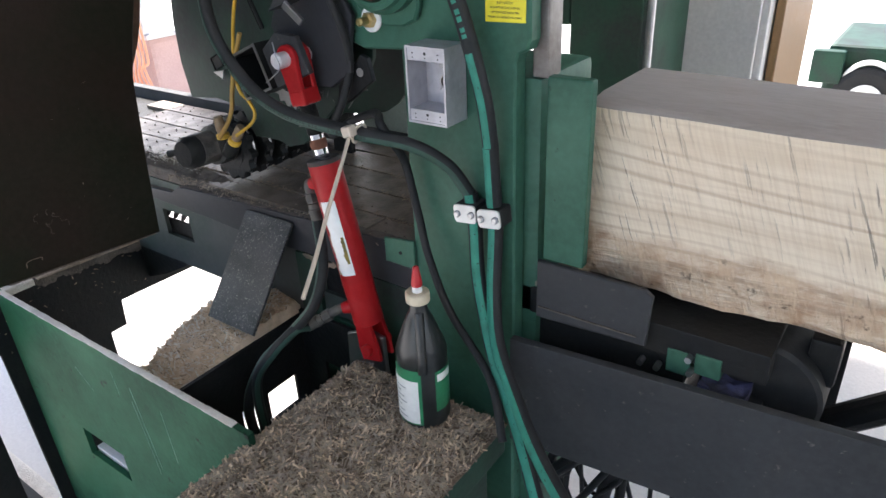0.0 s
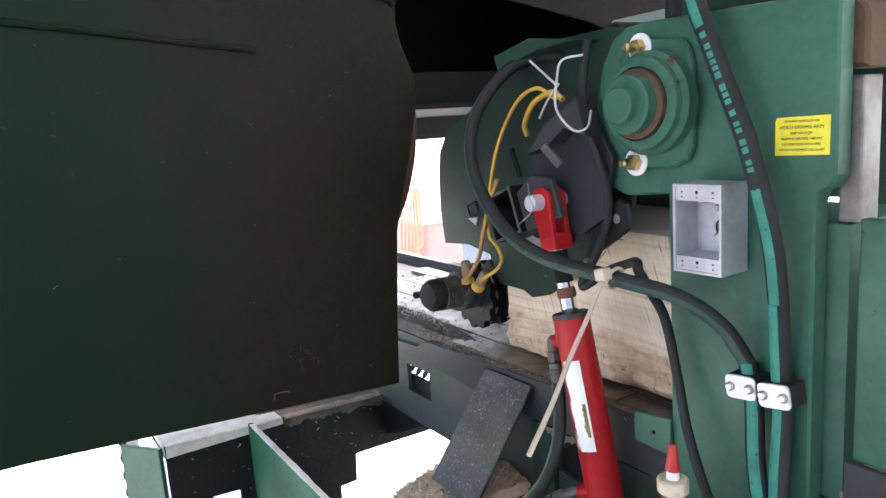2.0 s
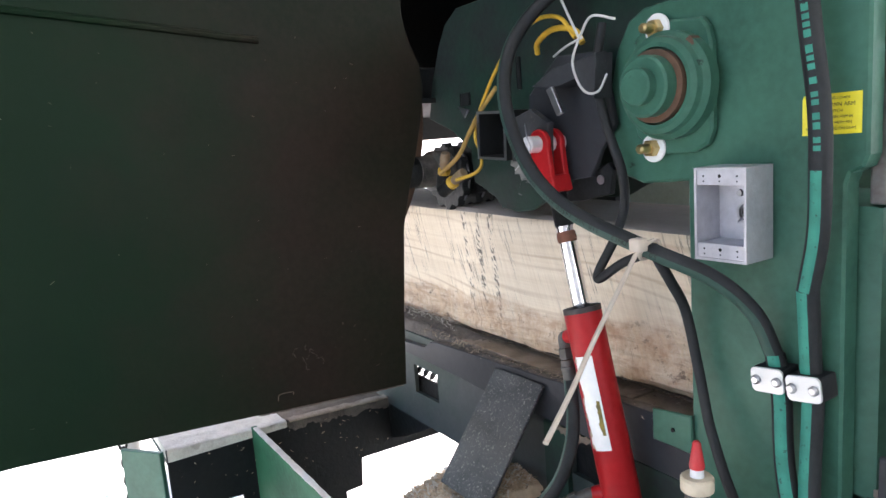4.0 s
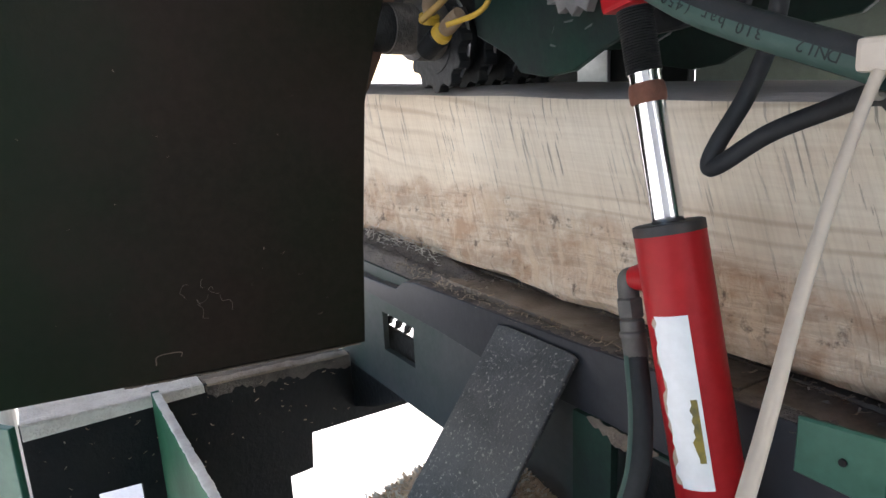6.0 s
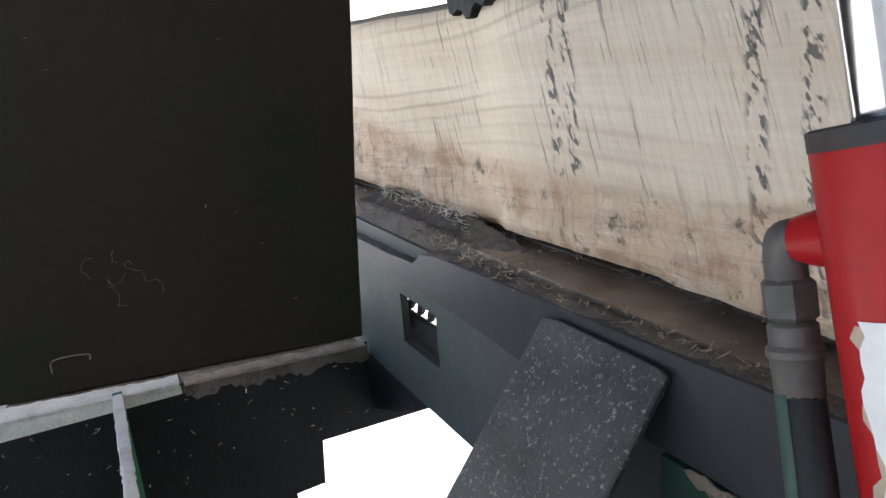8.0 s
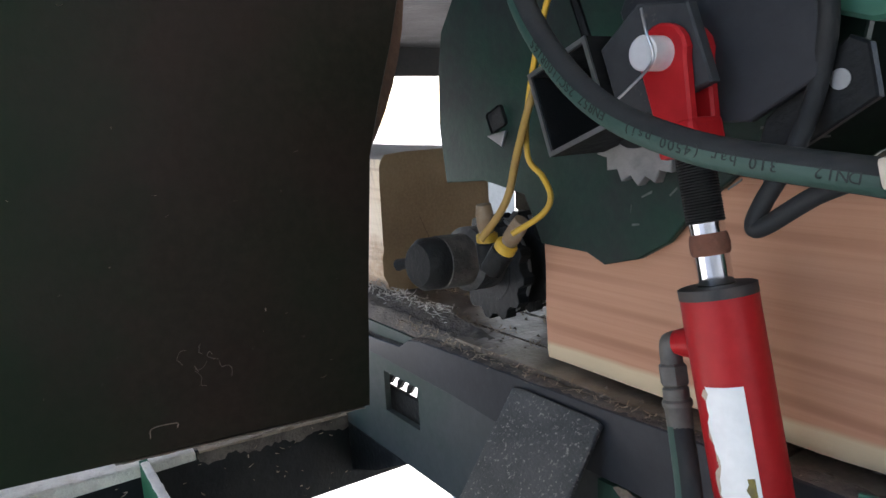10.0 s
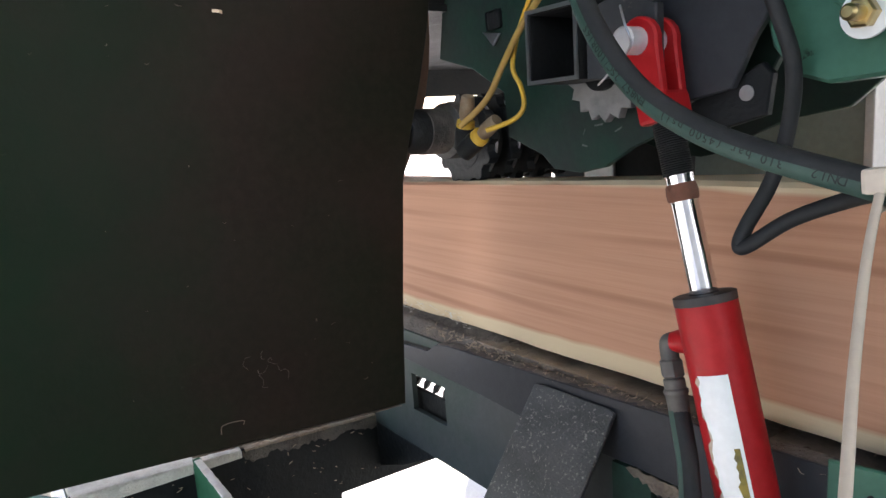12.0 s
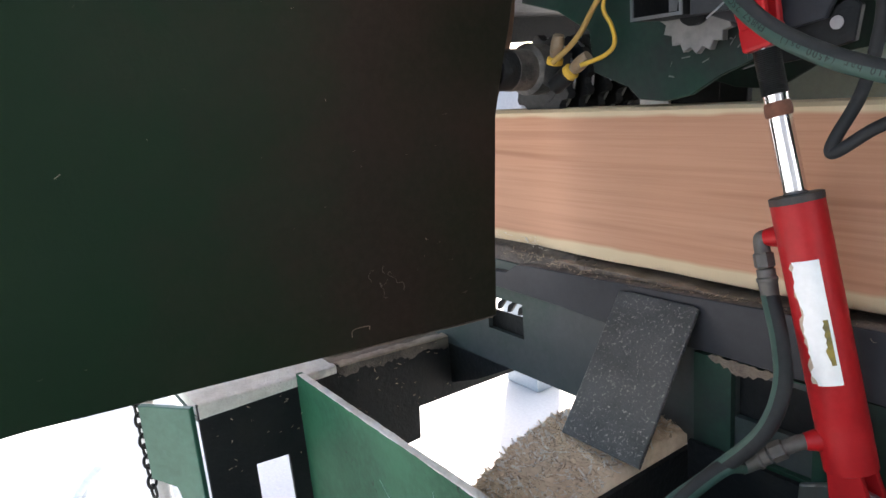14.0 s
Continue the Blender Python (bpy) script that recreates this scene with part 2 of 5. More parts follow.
def grid_plate(us, vs, holes, axis, lo, hi, bm=None):
    """One plate made of cells between the lines us and vs, with cells left out as holes, thick from lo to hi across the axis."""
    bm = bm or bmesh.new()
    def place(u, v, d):
        return {"x": (d, u, v), "y": (u, d, v), "z": (u, v, d)}[axis]
    A = {(i, j): (bm.verts.new(place(u, v, lo)), bm.verts.new(place(u, v, hi))) for i, u in enumerate(us) for j, v in enumerate(vs)}
    cells = {(i, j) for i in range(len(us) - 1) for j in range(len(vs) - 1)} - set(holes)
    for i, j in cells:
        q = [A[i, j], A[i + 1, j], A[i + 1, j + 1], A[i, j + 1]]
        bm.faces.new([v[0] for v in q])
        bm.faces.new([v[1] for v in q][::-1])
        for (di, dj), a, b in (((0, -1), 0, 1), ((1, 0), 1, 2), ((0, 1), 2, 3), ((-1, 0), 3, 0)):
            if (i + di, j + dj) not in cells:
                bm.faces.new((q[a][0], q[a][1], q[b][1], q[b][0]))
    for v in [v for v in bm.verts if not v.link_faces]:
        bm.verts.remove(v)
    bmesh.ops.recalc_face_normals(bm, faces=bm.faces)
    return bm


def crust(path, width, height, step=0.003, seed=1, way=(0, 1, 0)):
    """A ragged line of caked dust along a path, width wide along way and height high."""
    bm = bmesh.new()
    rng = random.Random(seed)
    pts = []
    for a, b in zip(path, path[1:]):
        a, b = Vector(a), Vector(b)
        n = max(2, int((b - a).length / step))
        pts += [a.lerp(b, k / n) for k in range(n)]
    w = Vector(way)
    rows = []
    for p in pts:
        q0 = 0.5 + 0.5 * noise.noise(p * 40) + 0.35 * noise.noise(p * 170)
        h = height * max(0.05, 0.25 + 0.8 * q0)
        s = width * (0.75 + 0.4 * q0)
        rows.append([bm.verts.new(p + q) for q in (w * -s * 0.5, w * -s * 0.4 + Vector((0, 0, h * 0.7)), Vector((0, 0, h)), w * s * 0.4 + Vector((0, 0, h * 0.7)), w * s * 0.5)])
    for a, b in zip(rows, rows[1:]):
        for k in range(4):
            bm.faces.new((a[k], a[k + 1], b[k + 1], b[k]))
    bmesh.ops.recalc_face_normals(bm, faces=bm.faces)
    return bm


def shavings(n, where, seed, size=(0.004, 0.016), lift=0.001, wide=(0.0008, 0.003)):
    """Curled chips strewn over a surface; where(rng) gives a place on it."""
    rng = random.Random(seed)
    verts, faces = [], []
    for _ in range(n):
        p = Vector(where(rng))
        L, w, curl = rng.uniform(*size), rng.uniform(*wide), rng.uniform(-1.2, 1.6)
        m = Euler((rng.uniform(-0.7, 0.7), rng.uniform(-0.5, 0.5), rng.uniform(0, 6.28))).to_matrix()
        base = len(verts)
        for k in range(4):
            a = curl * (k / 3 - 0.5)
            c = Vector((L * (k / 3 - 0.5) * math.cos(a * 0.6), 0, L * 0.35 * (abs(curl) * (k / 3 - 0.5) ** 2 * 2)))
            for s in (-w, w):
                verts.append(p + Vector((0, 0, lift)) + m @ (c + Vector((0, s, 0))))
        for k in range(3):
            faces.append((base + 2 * k, base + 2 * k + 1, base + 2 * k + 3, base + 2 * k + 2))
    me = bpy.data.meshes.new("shavings")
    me.from_pydata(verts, [], faces)
    return me


def mound(x0, x1, y0, y1, height, step, seed, bottom):
    """A heap whose top follows height(x, y)."""
    bm = bmesh.new()
    nx, ny = int((x1 - x0) / step), int((y1 - y0) / step)
    V = {}
    for i in range(nx + 1):
        for j in range(ny + 1):
            x, y = x0 + (x1 - x0) * i / nx, y0 + (y1 - y0) * j / ny
            V[i, j] = bm.verts.new((x, y, height(x, y)))
    for i in range(nx):
        for j in range(ny):
            bm.faces.new((V[i, j], V[i + 1, j], V[i + 1, j + 1], V[i, j + 1]))
    rim = [e for e in bm.edges if e.is_boundary]
    r = bmesh.ops.extrude_edge_only(bm, edges=rim)
    for v in r["geom"]:
        if isinstance(v, bmesh.types.BMVert):
            v.co.z = bottom
    bmesh.ops.recalc_face_normals(bm, faces=bm.faces)
    return bm


def rough(x, y, k=60, seed=0):
    return noise.noise(Vector((x * k, y * k, seed))) + 0.5 * noise.noise(Vector((x * k * 2.7, y * k * 2.7, seed + 5)))


def words(text, size, m, material, name="lettering"):
    """Flat lettering as a mesh at the pose m (x along the line, y up the letters)."""
    cu = bpy.data.curves.new(name, "FONT")
    cu.body, cu.size, cu.align_x, cu.align_y = text, size, "CENTER", "CENTER"
    cu.extrude = 0.0001
    tmp = new(name, cu)
    me = bpy.data.meshes.new_from_object(tmp.evaluated_get(bpy.context.evaluated_depsgraph_get()))
    bpy.data.objects.remove(tmp)
    me.transform(m)
    me.materials.clear()
    me.materials.append(material)
    ob = new(name, me)
    return ob


def hexnut(p, way, r, h, material, name, parent):
    ob = part(name, turned([(0, r), (h * 0.85, r), (h, r * 0.85)], p, way, 6), material)
    return under(ob, parent)


# ---- setting ----
ground = part("ground", grid_plate([-600, -2.0, 6, 600], [-600, -2, 4, 600], [], "z", -0.3, 0.0), CONCRETE)
tagged(ground, "pale bare concrete yard with scattered sawdust", "ground", kind="structure")
# unseen wall, added to cut the light from the right and darken reflections
shade_wall = part("shade_wall_front", box(0.5, 6.0, -1.75, -1.65, 0.0, 3.0, 0), WALLPAINT)
tagged(shade_wall, "grey sheet wall added behind the camera to block light", "wall", kind="structure")
# unseen roof, sized to keep top light and sun off the machine
roof = part("ceiling", box(-1.9, 7.0, -1.2, 4.4, 3.0, 3.06, 0), WALLPAINT)
tagged(roof, "grey sheet roof added out of view to shade the saw", "ceiling", kind="structure")

# ---- saw housing: guard panel, upper wheel space ----
saw = thing("band_saw_housing", (-1.14, 1.0, 0.0), "black-green steel band saw housing with an oily flat guard panel", "saw housing")
guard_outline = [(-1.2, 0.885), (0.35, 0.859), (0.65, 0.838), (1.027, 0.811), (1.036, 0.95), (1.049, 1.09), (1.053, 1.135), (1.072, 1.205), (1.094, 1.275), (1.112, 1.345), (1.122, 1.40), (1.118, 1.45), (1.096, 1.50),
                 (1.086, 1.545), (1.090, 1.58), (1.105, 1.612), (1.15, 1.628), (1.22, 1.623), (1.40, 1.597), (1.62, 1.561), (1.67, 1.546), (1.70, 1.51), (1.72, 1.40), (2.6, 1.40), (2.6, 2.4), (-1.2, 2.4)]
under(part("guard_panel", slab(guard_outline, "x", -1.150, -1.14), GUARD), saw)
under(part("housing_back", box(-2.0, -1.98, -1.0, 2.6, 1.30, 2.4, 0.002), BLACK), saw)
under(part("housing_top", box(-1.98, -1.152, -1.0, 2.6, 2.36, 2.4, 0.001), BLACK), saw)
under(part("housing_end", box(-1.98, -1.152, 2.56, 2.6, 1.30, 2.36, 0.001), BLACK), saw)
under(part("housing_floor", box(-1.98, -1.152, 1.06, 2.56, 1.375, 1.385, 0.001), BLACK), saw)
under(smooth(part("inner_rim", turned([(0, 0.40), (0, 0.425), (0.05, 0.425), (0.05, 0.40)], (-1.21, 0.705, 1.37), (1, 0, 0), 72), RUST)), saw)
under(part("guide_bracket", box(-1.40, -1.36, 1.16, 1.52, 1.39, 1.47, 0.004), BLACK), saw)
under(smooth(part("guide_hook", tube([(-1.35, 1.17, 1.42), (-1.35, 1.18, 1.50), (-1.35, 1.21, 1.51), (-1.35, 1.23, 1.47)], 0.006, 8), STEEL)), saw)
under(smooth(part("weld_bar", tube([(-1.136, -0.4, 1.565), (-1.136, 0.3, 1.54), (-1.136, 0.795, 1.492)], 0.006, 8), GUARD)), saw)
under(smooth(part("weld_bar", tube([(-1.136, 0.885, 1.60), (-1.132, 0.95, 1.606), (-1.132, 1.06, 1.592), (-1.138, 1.082, 1.578)], 0.007, 8), GUARD)), saw)
under(smooth(part("staple_mark", tube([(-1.1385, 0.757, 0.851), (-1.1375, 0.760, 0.862), (-1.1375, 0.785, 0.861), (-1.1385, 0.786, 0.855)], 0.0006, 6, 4), DUST_DARK)), saw)
streaks = shavings(60, lambda r: (-1.1385, r.uniform(0.0, 1.0), r.uniform(0.86, 1.5)), 15, (0.003, 0.010), 0, (0.0002, 0.0007))
streaks.materials.append(DUST_DARK)
under(tagged(new("chip_specks", streaks), kind="stuff"), saw)
scar_rng = random.Random(8)
for k in range(6):
    y, z = scar_rng.gauss(0.825, 0.020), scar_rng.gauss(0.914, 0.006)
    pts = [(-1.1388, y, z)]
    for _ in range(4):
        y, z = y + scar_rng.uniform(-0.004, 0.008), z + scar_rng.uniform(-0.009, 0.009)
        pts.append((-1.1388, y, z))
    under(smooth(part("scuff_mark", tube(pts, scar_rng.uniform(0.0002, 0.00032), 6, 4), GRIME)), saw)
under(part("dust_line", crust([(-1.145, 0.72, 0.832), (-1.145, 1.022, 0.811)], 0.010, -0.004, 0.0025, 4, (1, 0, 0)), DUST_DARK), saw)

# ---- saw base: open steel boxes below the guard ----
base_box = thing("saw_base", (-1.2, 0.8, 0.0), "green painted steel saw base frame with dusty top edges", "machine base")
back_outline = [(0.60, 0.69), (1.138, 0.665), (1.139, 0.60), (1.60, 0.60), (1.60, 0.514), (1.05, 0.526), (1.045, 0.454), (1.0, 0.452), (1.0, 0.02), (0.757, 0.02), (0.750, 0.536), (0.687, 0.541), (0.687, 0.02), (0.60, 0.02)]
under(part("back_wall", slab(back_outline, "x", -1.458, -1.45), BLACK), base_box)
ep = slab([(-0.115, 0.685), (0.0, 0.69), (0.0, 0.02), (-0.05, 0.02), (-0.05, 0.50), (-0.06, 0.53), (-0.115, 0.54)], "y", -0.006, 0.006)
bmesh.ops.transform(ep, matrix=Matrix.Translation((-1.452, 0.592, 0)) @ pose(0, 0, 0, 0, 0, 34), verts=ep.verts)
under(part("end_plate", ep, GREEN), base_box)
under(part("front_plate", grid_plate([-1.449, -1.237, -1.077, -0.605], [0.06, 0.325, 0.40, 0.69], [(1, 1)], "y", 0.785, 0.797), GRIMY_SHADED), base_box)
SCRATCH = mat("pale_scratch", (0.16, 0.30, 0.22), 0.6, bump=0.05)
for (xa, za), (xb, zb), w in (((-0.951, 0.635), (-0.919, 0.448), 0.0007), ((-0.958, 0.60), (-0.930, 0.43), 0.0005), ((-1.008, 0.651), (-1.0, 0.60), 0.0006), ((-0.86, 0.62), (-0.85, 0.50), 0.0005), ((-1.16, 0.60), (-1.11, 0.56), 0.0006)):
    under(part("scratch", rod((xa, 0.7848, za), (xb, 0.7848, zb), w, 6), SCRATCH), base_box)
under(part("slot_shelf", box(-1.237, -1.077, 0.80, 0.86, 0.318, 0.334, 0.001), WALLPAINT), base_box)
under(part("divider_wall", grid_plate([0.798, 0.93, 0.985, 0.998, 1.078, 1.135], [0.02, 0.452, 0.525, 0.655], [(1, 1), (3, 1)], "x", -0.843, -0.835), BLACK), base_box)
under(part("inner_wall", grid_plate([-0.834, -0.775, -0.72, -0.70, -0.655, -0.60], [0.02, 0.30, 0.56, 0.67], [(1, 1), (3, 1)], "y", 1.112, 1.12), BLACK), base_box)
under(part("dust_shelf", box(-1.06, -0.844, 0.798, 1.13, 0.565, 0.575), BLACK), base_box)
under(part("ledge", box(-0.622, -0.30, 0.30, 1.055, 0.60, 0.655), GREEN_DARK), base_box)
under(part("ledge_skirt", box(-0.60, -0.32, 0.34, 1.03, 0.02, 0.598), GREEN_DARK), base_box)
under(part("floor_rail", box(-2.2, -0.7, 0.70, 0.73, 0.03, 0.075, 0.004), BLACK), base_box)
under(part("foot_tray", box(-2.3, -0.7, 0.45, 0.78, 0.004, 0.03, 0.004), EDGE_DUST), base_box)
under(part("top_flange", slab([(-1.64, 0.60), (-1.459, 0.60), (-1.459, 1.13), (-1.64, 1.13)], "z", 0.655, 0.663, 0.001), GREEN_DARK), base_box)
def caked(x, y):
    return 0.6885 - 0.046 * (y - 0.60) + 0.0025 * rough(x, y, 55, 6) - 0.004 * max(0, (-1.60 - x) / 0.04)
under(tagged(smooth(part("caked_dust", mound(-1.64, -1.4485, 0.602, 0.868, caked, 0.006, 7, 0.664), EDGE_DUST), 80), kind="stuff"), base_box)
under(tagged(smooth(part("caked_dust", mound(-1.64, -1.4485, 0.870, 1.128, caked, 0.006, 8, 0.664), DUST_DARK), 80), kind="stuff"), base_box)
under(part("edge_dust", crust([(-1.455, 0.602, 0.689), (-1.455, 0.87, 0.677)], 0.022, 0.006, 0.004, 3, (1, 0, 0)), EDGE_DUST), base_box)
under(part("edge_dust", crust([(-1.455, 0.872, 0.677), (-1.455, 1.136, 0.664)], 0.030, 0.006, 0.004, 4, (1, 0, 0)), DUST), base_box)
hang = random.Random(41)
hang_pts = [(0.872 + 0.0066 * k, 0.676 - 0.000307 * k) for k in range(41)] + [(1.136 - 0.0066 * k, 0.641 + 0.0004 * k + hang.uniform(-0.004, 0.004) - 0.004 * math.sin(k * 0.55)) for k in range(41)]
under(part("clinging_dust", slab(hang_pts, "x", -1.4488, -1.447, 0.0), GRIME), base_box)
specks = shavings(60, lambda r: (-1.446, r.uniform(0.62, 1.13), r.uniform(0.53, 0.66)), 71, (0.003, 0.010), 0, (0.0003, 0.0009))
specks.materials.append(CHIP)
under(tagged(new("chip_specks", specks), kind="stuff"), base_box)
# dusty plate edge, with the sky light on it put into the pale colour
under(part("edge_dust", crust([(-1.44, 0.791, 0.69), (-0.64, 0.791, 0.69)], 0.014, 0.002, 0.0025, 9), EDGE_DUST), base_box)

# heap of fresh sawdust under the chute, old dust on the ledge
def heap_height(x, y):
    d = math.hypot((x + 0.915) / 0.17, (y - 1.06) / 0.21)
    return 0.585 + 0.105 * max(0, 1 - d * d * 0.72) + 0.006 * rough(x, y, 45, 3)


heap = thing("sawdust_heap", (-0.95, 1.0, 0.576), "heap of fresh tan sawdust and curled shavings", "sawdust", kind="stuff")
under(smooth(part("heap", mound(-1.058, -0.846, 0.80, 1.128, heap_height, 0.006, 3, 0.577), CHIP), 80), heap)
def on_heap(r):
    x, y = r.uniform(-1.05, -0.85), r.uniform(0.81, 1.12)
    return x, y, heap_height(x, y)
for n, seed, m, size in ((3200, 11, CHIP, (0.006, 0.022)), (900, 12, EDGE_DUST, (0.008, 0.026)), (400, 13, DUST, (0.005, 0.018))):
    chips = shavings(n, on_heap, seed, size, 0.0015, (0.0005, 0.0019))
    chips.materials.append(m)
    under(tagged(new("shavings", chips), kind="stuff"), heap)


def ledge_height(x, y):
    edge = min(x + 0.622, -0.30 - x, 1.055 - y)
    return 0.657 + 0.012 * min(1, max(0, edge) / 0.03) + 0.005 * rough(x, y, 40, 9)


layer = thing("sawdust_layer", (-0.46, 0.7, 0.656), "matted grey-brown sawdust layer on the machine ledge", "sawdust", kind="stuff")
under(smooth(part("layer", mound(-0.626, -0.297, 0.30, 1.058, ledge_height, 0.006, 3, 0.656), DUST_DARK), 80), layer)
def on_ledge(r):
    x, y = r.uniform(-0.62, -0.30), r.uniform(0.45, 1.05)
    return x, y, ledge_height(x, y)
for n, seed, m in ((6500, 21, LEDGE_DUST), (3600, 22, DUST), (2200, 23, CHIP)):
    me = shavings(n, on_ledge, seed, (0.006, 0.024), 0.0015, (0.0005, 0.0019))
    me.materials.append(m)
    under(tagged(new("shavings", me), kind="stuff"), layer)

# ---- conveyor ----
conv = thing("slat_conveyor", (-0.6, 1.3, 0.0), "dark steel slat conveyor with a dusty grey-green side plate", "conveyor")
under(part("side_plate", grid_plate([-2.4, -1.306, -1.204, -0.90, -0.778, -0.668, -0.45], [0.645, 0.717, 0.785, 0.862], [(1, 1), (4, 1)], "y", 1.14, 1.15), SIDE), conv)
under(part("corner_gusset", slab([(-1.49, 0.537), (-1.36, 0.588), (-1.25, 0.6445), (-1.49, 0.6445)], "y", 1.1392, 1.149, 0), BLACK), conv)
under(part("lower_plate", grid_plate([-0.835, -0.778, -0.668, -0.52], [0.40, 0.67, 0.798, 0.80], [(1, 1)], "y", 1.128, 1.138), GREEN_DARK), conv)
# black sheet added behind the right hole to keep it dark
under(part("hole_backing", box(-0.82, -0.62, 1.1535, 1.158, 0.60, 0.815, 0.001), BLACK), conv)
top_edge = [(-2.4, 0.84), (-1.42, 0.84), (-1.30, 0.842), (-1.23, 0.846), (-1.205, 0.862), (-1.17, 0.868), (-1.0, 0.874), (-0.85, 0.879), (-0.74, 0.884), (-0.52, 0.89)]
under(part("edge_angle", slab([(-0.52, 0.80), (-0.80, 0.805), (-0.95, 0.80), (-1.10, 0.81), (-1.30, 0.815), (-2.4, 0.815)] + top_edge, "y", 1.128, 1.1385, 0.001), BAND), conv)
under(part("dust_ledge", crust([(x, 1.141, z - 0.002) for x, z in top_edge[1:]], 0.024, 0.005, 0.003, 12), GRIME), conv)
patch_rng = random.Random(14)
patch_pts = [(-0.812 + 0.006 * k, 0.803 + patch_rng.uniform(-0.002, 0.003)) for k in range(17)] + [(-0.716 - 0.006 * k, 0.797 - 0.010 * math.sin(math.pi * k / 16) + patch_rng.uniform(-0.004, 0.004)) for k in range(17)]
under(part("dust_patch", slab(patch_pts, "y", 1.1262, 1.1275, 0.0), DUST_DARK), conv)
def bank(x, y):
    f = min(1, max(0, (-0.98 - x) / 0.22))
    return 0.858 + (0.010 + 0.018 * f) * min(1, max(0, (y - 1.143) / 0.010)) + 0.012 * f * min(1, max(0, (y - 1.165) / 0.03)) + 0.0028 * rough(x, y, 60, 4)
under(tagged(smooth(part("dust_bank", mound(-1.46, -0.92, 1.143, 1.193, bank, 0.004, 6, 0.835), GRIME), 80), kind="stuff"), conv)
under(part("bed", box(-3.4, 0.05, 1.152, 1.56, 0.82, 0.868), BLACK), conv)
under(part("infeed_bed", box(0.9, 3.4, 1.152, 1.56, 0.80, 0.882), BLACK), conv)
under(part("far_rail", box(-3.4, -0.9, 1.57, 1.60, 0.82, 0.90), PLATE), conv)
STRIPS = ((1.154, 1.213), (1.219, 1.303), (1.309, 1.393), (1.399, 1.483), (1.489, 1.55))
for j, (ya, yb) in enumerate(STRIPS):
    sheet = part("slat", box(-0.199, 0.199, ya - yb, 0, 0.0, 0.010, 0.0012), SLAT)
    for i in range(4):
        o = sheet if i == 0 else new("slat", sheet.data)
        o.location = (-1.66 + 0.40 * i + 0.11 * (j % 2), yb, 0.869 + 0.001 * ((i * 7 + j * 3) % 3))
        o.parent = conv
        o.matrix_parent_inverse = Matrix.Translation(-conv.location)
# rows of small gripping spikes on the slats
spikes_v, spikes_f = [], []
spike_rng = random.Random(19)
for ya, yb in STRIPS:
    for row in (0.28, 0.72):
        for k in range(33):
            x, y, z0 = -1.80 + 0.047 * k + 0.0235 * (row > 0.5) + spike_rng.uniform(-0.003, 0.003), ya + (yb - ya) * row + spike_rng.uniform(-0.003, 0.003), 0.877
            n0, w, h = len(spikes_v), 0.0065, spike_rng.uniform(0.004, 0.0075)
            spikes_v += [(x - w, y - 0.0016, z0), (x + w, y - 0.0016, z0), (x + w, y + 0.0016, z0), (x - w, y + 0.0016, z0), (x + 0.4 * w, y, z0 + h)]
            spikes_f += [(n0, n0 + 1, n0 + 4), (n0 + 1, n0 + 2, n0 + 4), (n0 + 2, n0 + 3, n0 + 4), (n0 + 3, n0, n0 + 4)]
spike_mesh = bpy.data.meshes.new("spikes")
spike_mesh.from_pydata(spikes_v, [], spikes_f)
spike_mesh.materials.append(SLAT)
under(tagged(new("spikes", spike_mesh), kind="stuff"), conv)
for j, y in enumerate((1.216, 1.306, 1.396)):
    under(tagged(part("fibre_line", crust([(-1.85, y, 0.874), (-0.2, y, 0.874)], 0.014, 0.007, 0.004, 50 + j), DUST_DARK), kind="stuff"), conv)
    fl = shavings(420, lambda r: (r.uniform(-1.4, -0.2), y + r.gauss(0, 0.007), 0.880), 60 + j, (0.004, 0.016), 0.001, (0.0004, 0.0013))
    fl.materials.append(DUST)
    under(tagged(new("fibre_litter", fl), kind="stuff"), conv)
corner = shavings(170, lambda r: (r.uniform(-1.44, -1.17), 1.184 + r.gauss(0, 0.008), 0.886 + 0.02 * r.random()), 66, (0.008, 0.030), 0.0, (0.0004, 0.0014))
corner.materials.append(EDGE_DUST)
under(tagged(new("curled_litter", corner), kind="stuff"), conv)
edge_fl = shavings(500, lambda r: (r.uniform(-1.25, -0.52), 1.141 + r.gauss(0, 0.005), 0.872 + r.uniform(0.0, 0.016)), 64, (0.003, 0.012), 0.0, (0.0003, 0.0010))
edge_fl.materials.append(DUST)
under(tagged(new("fibre_litter", edge_fl), kind="stuff"), conv)
for k in range(7):
    tooth = slab([(0, 0), (0.008, 0.001), (0.026, 0.022), (0.021, 0.026), (0.004, 0.014)], "y", 1.158, 1.166, 0.001)
    bmesh.ops.transform(tooth, matrix=Matrix.Translation((-1.42 + 0.030 * k, 0, 0.752)), verts=tooth.verts)
    under(part("chain_tooth", tooth, BLACK), conv)
for k in range(9):
    cog = slab([(-0.009, 0.0), (0.009, 0.0), (0.004, -0.013), (-0.004, -0.013)], "y", 1.156, 1.164, 0.001)
    bmesh.ops.transform(cog, matrix=Matrix.Translation((-1.40 + 0.026 * k, 0, 0.792)), verts=cog.verts)
    under(part("chain_tooth", cog, BLACK), conv)
under(part("return_bar", box(-1.8, -1.0, 1.16, 1.168, 0.705, 0.747), BLACK), conv)
fb = box(-0.31, 2.6, 1.085, 1.10, 0.600, 0.805)
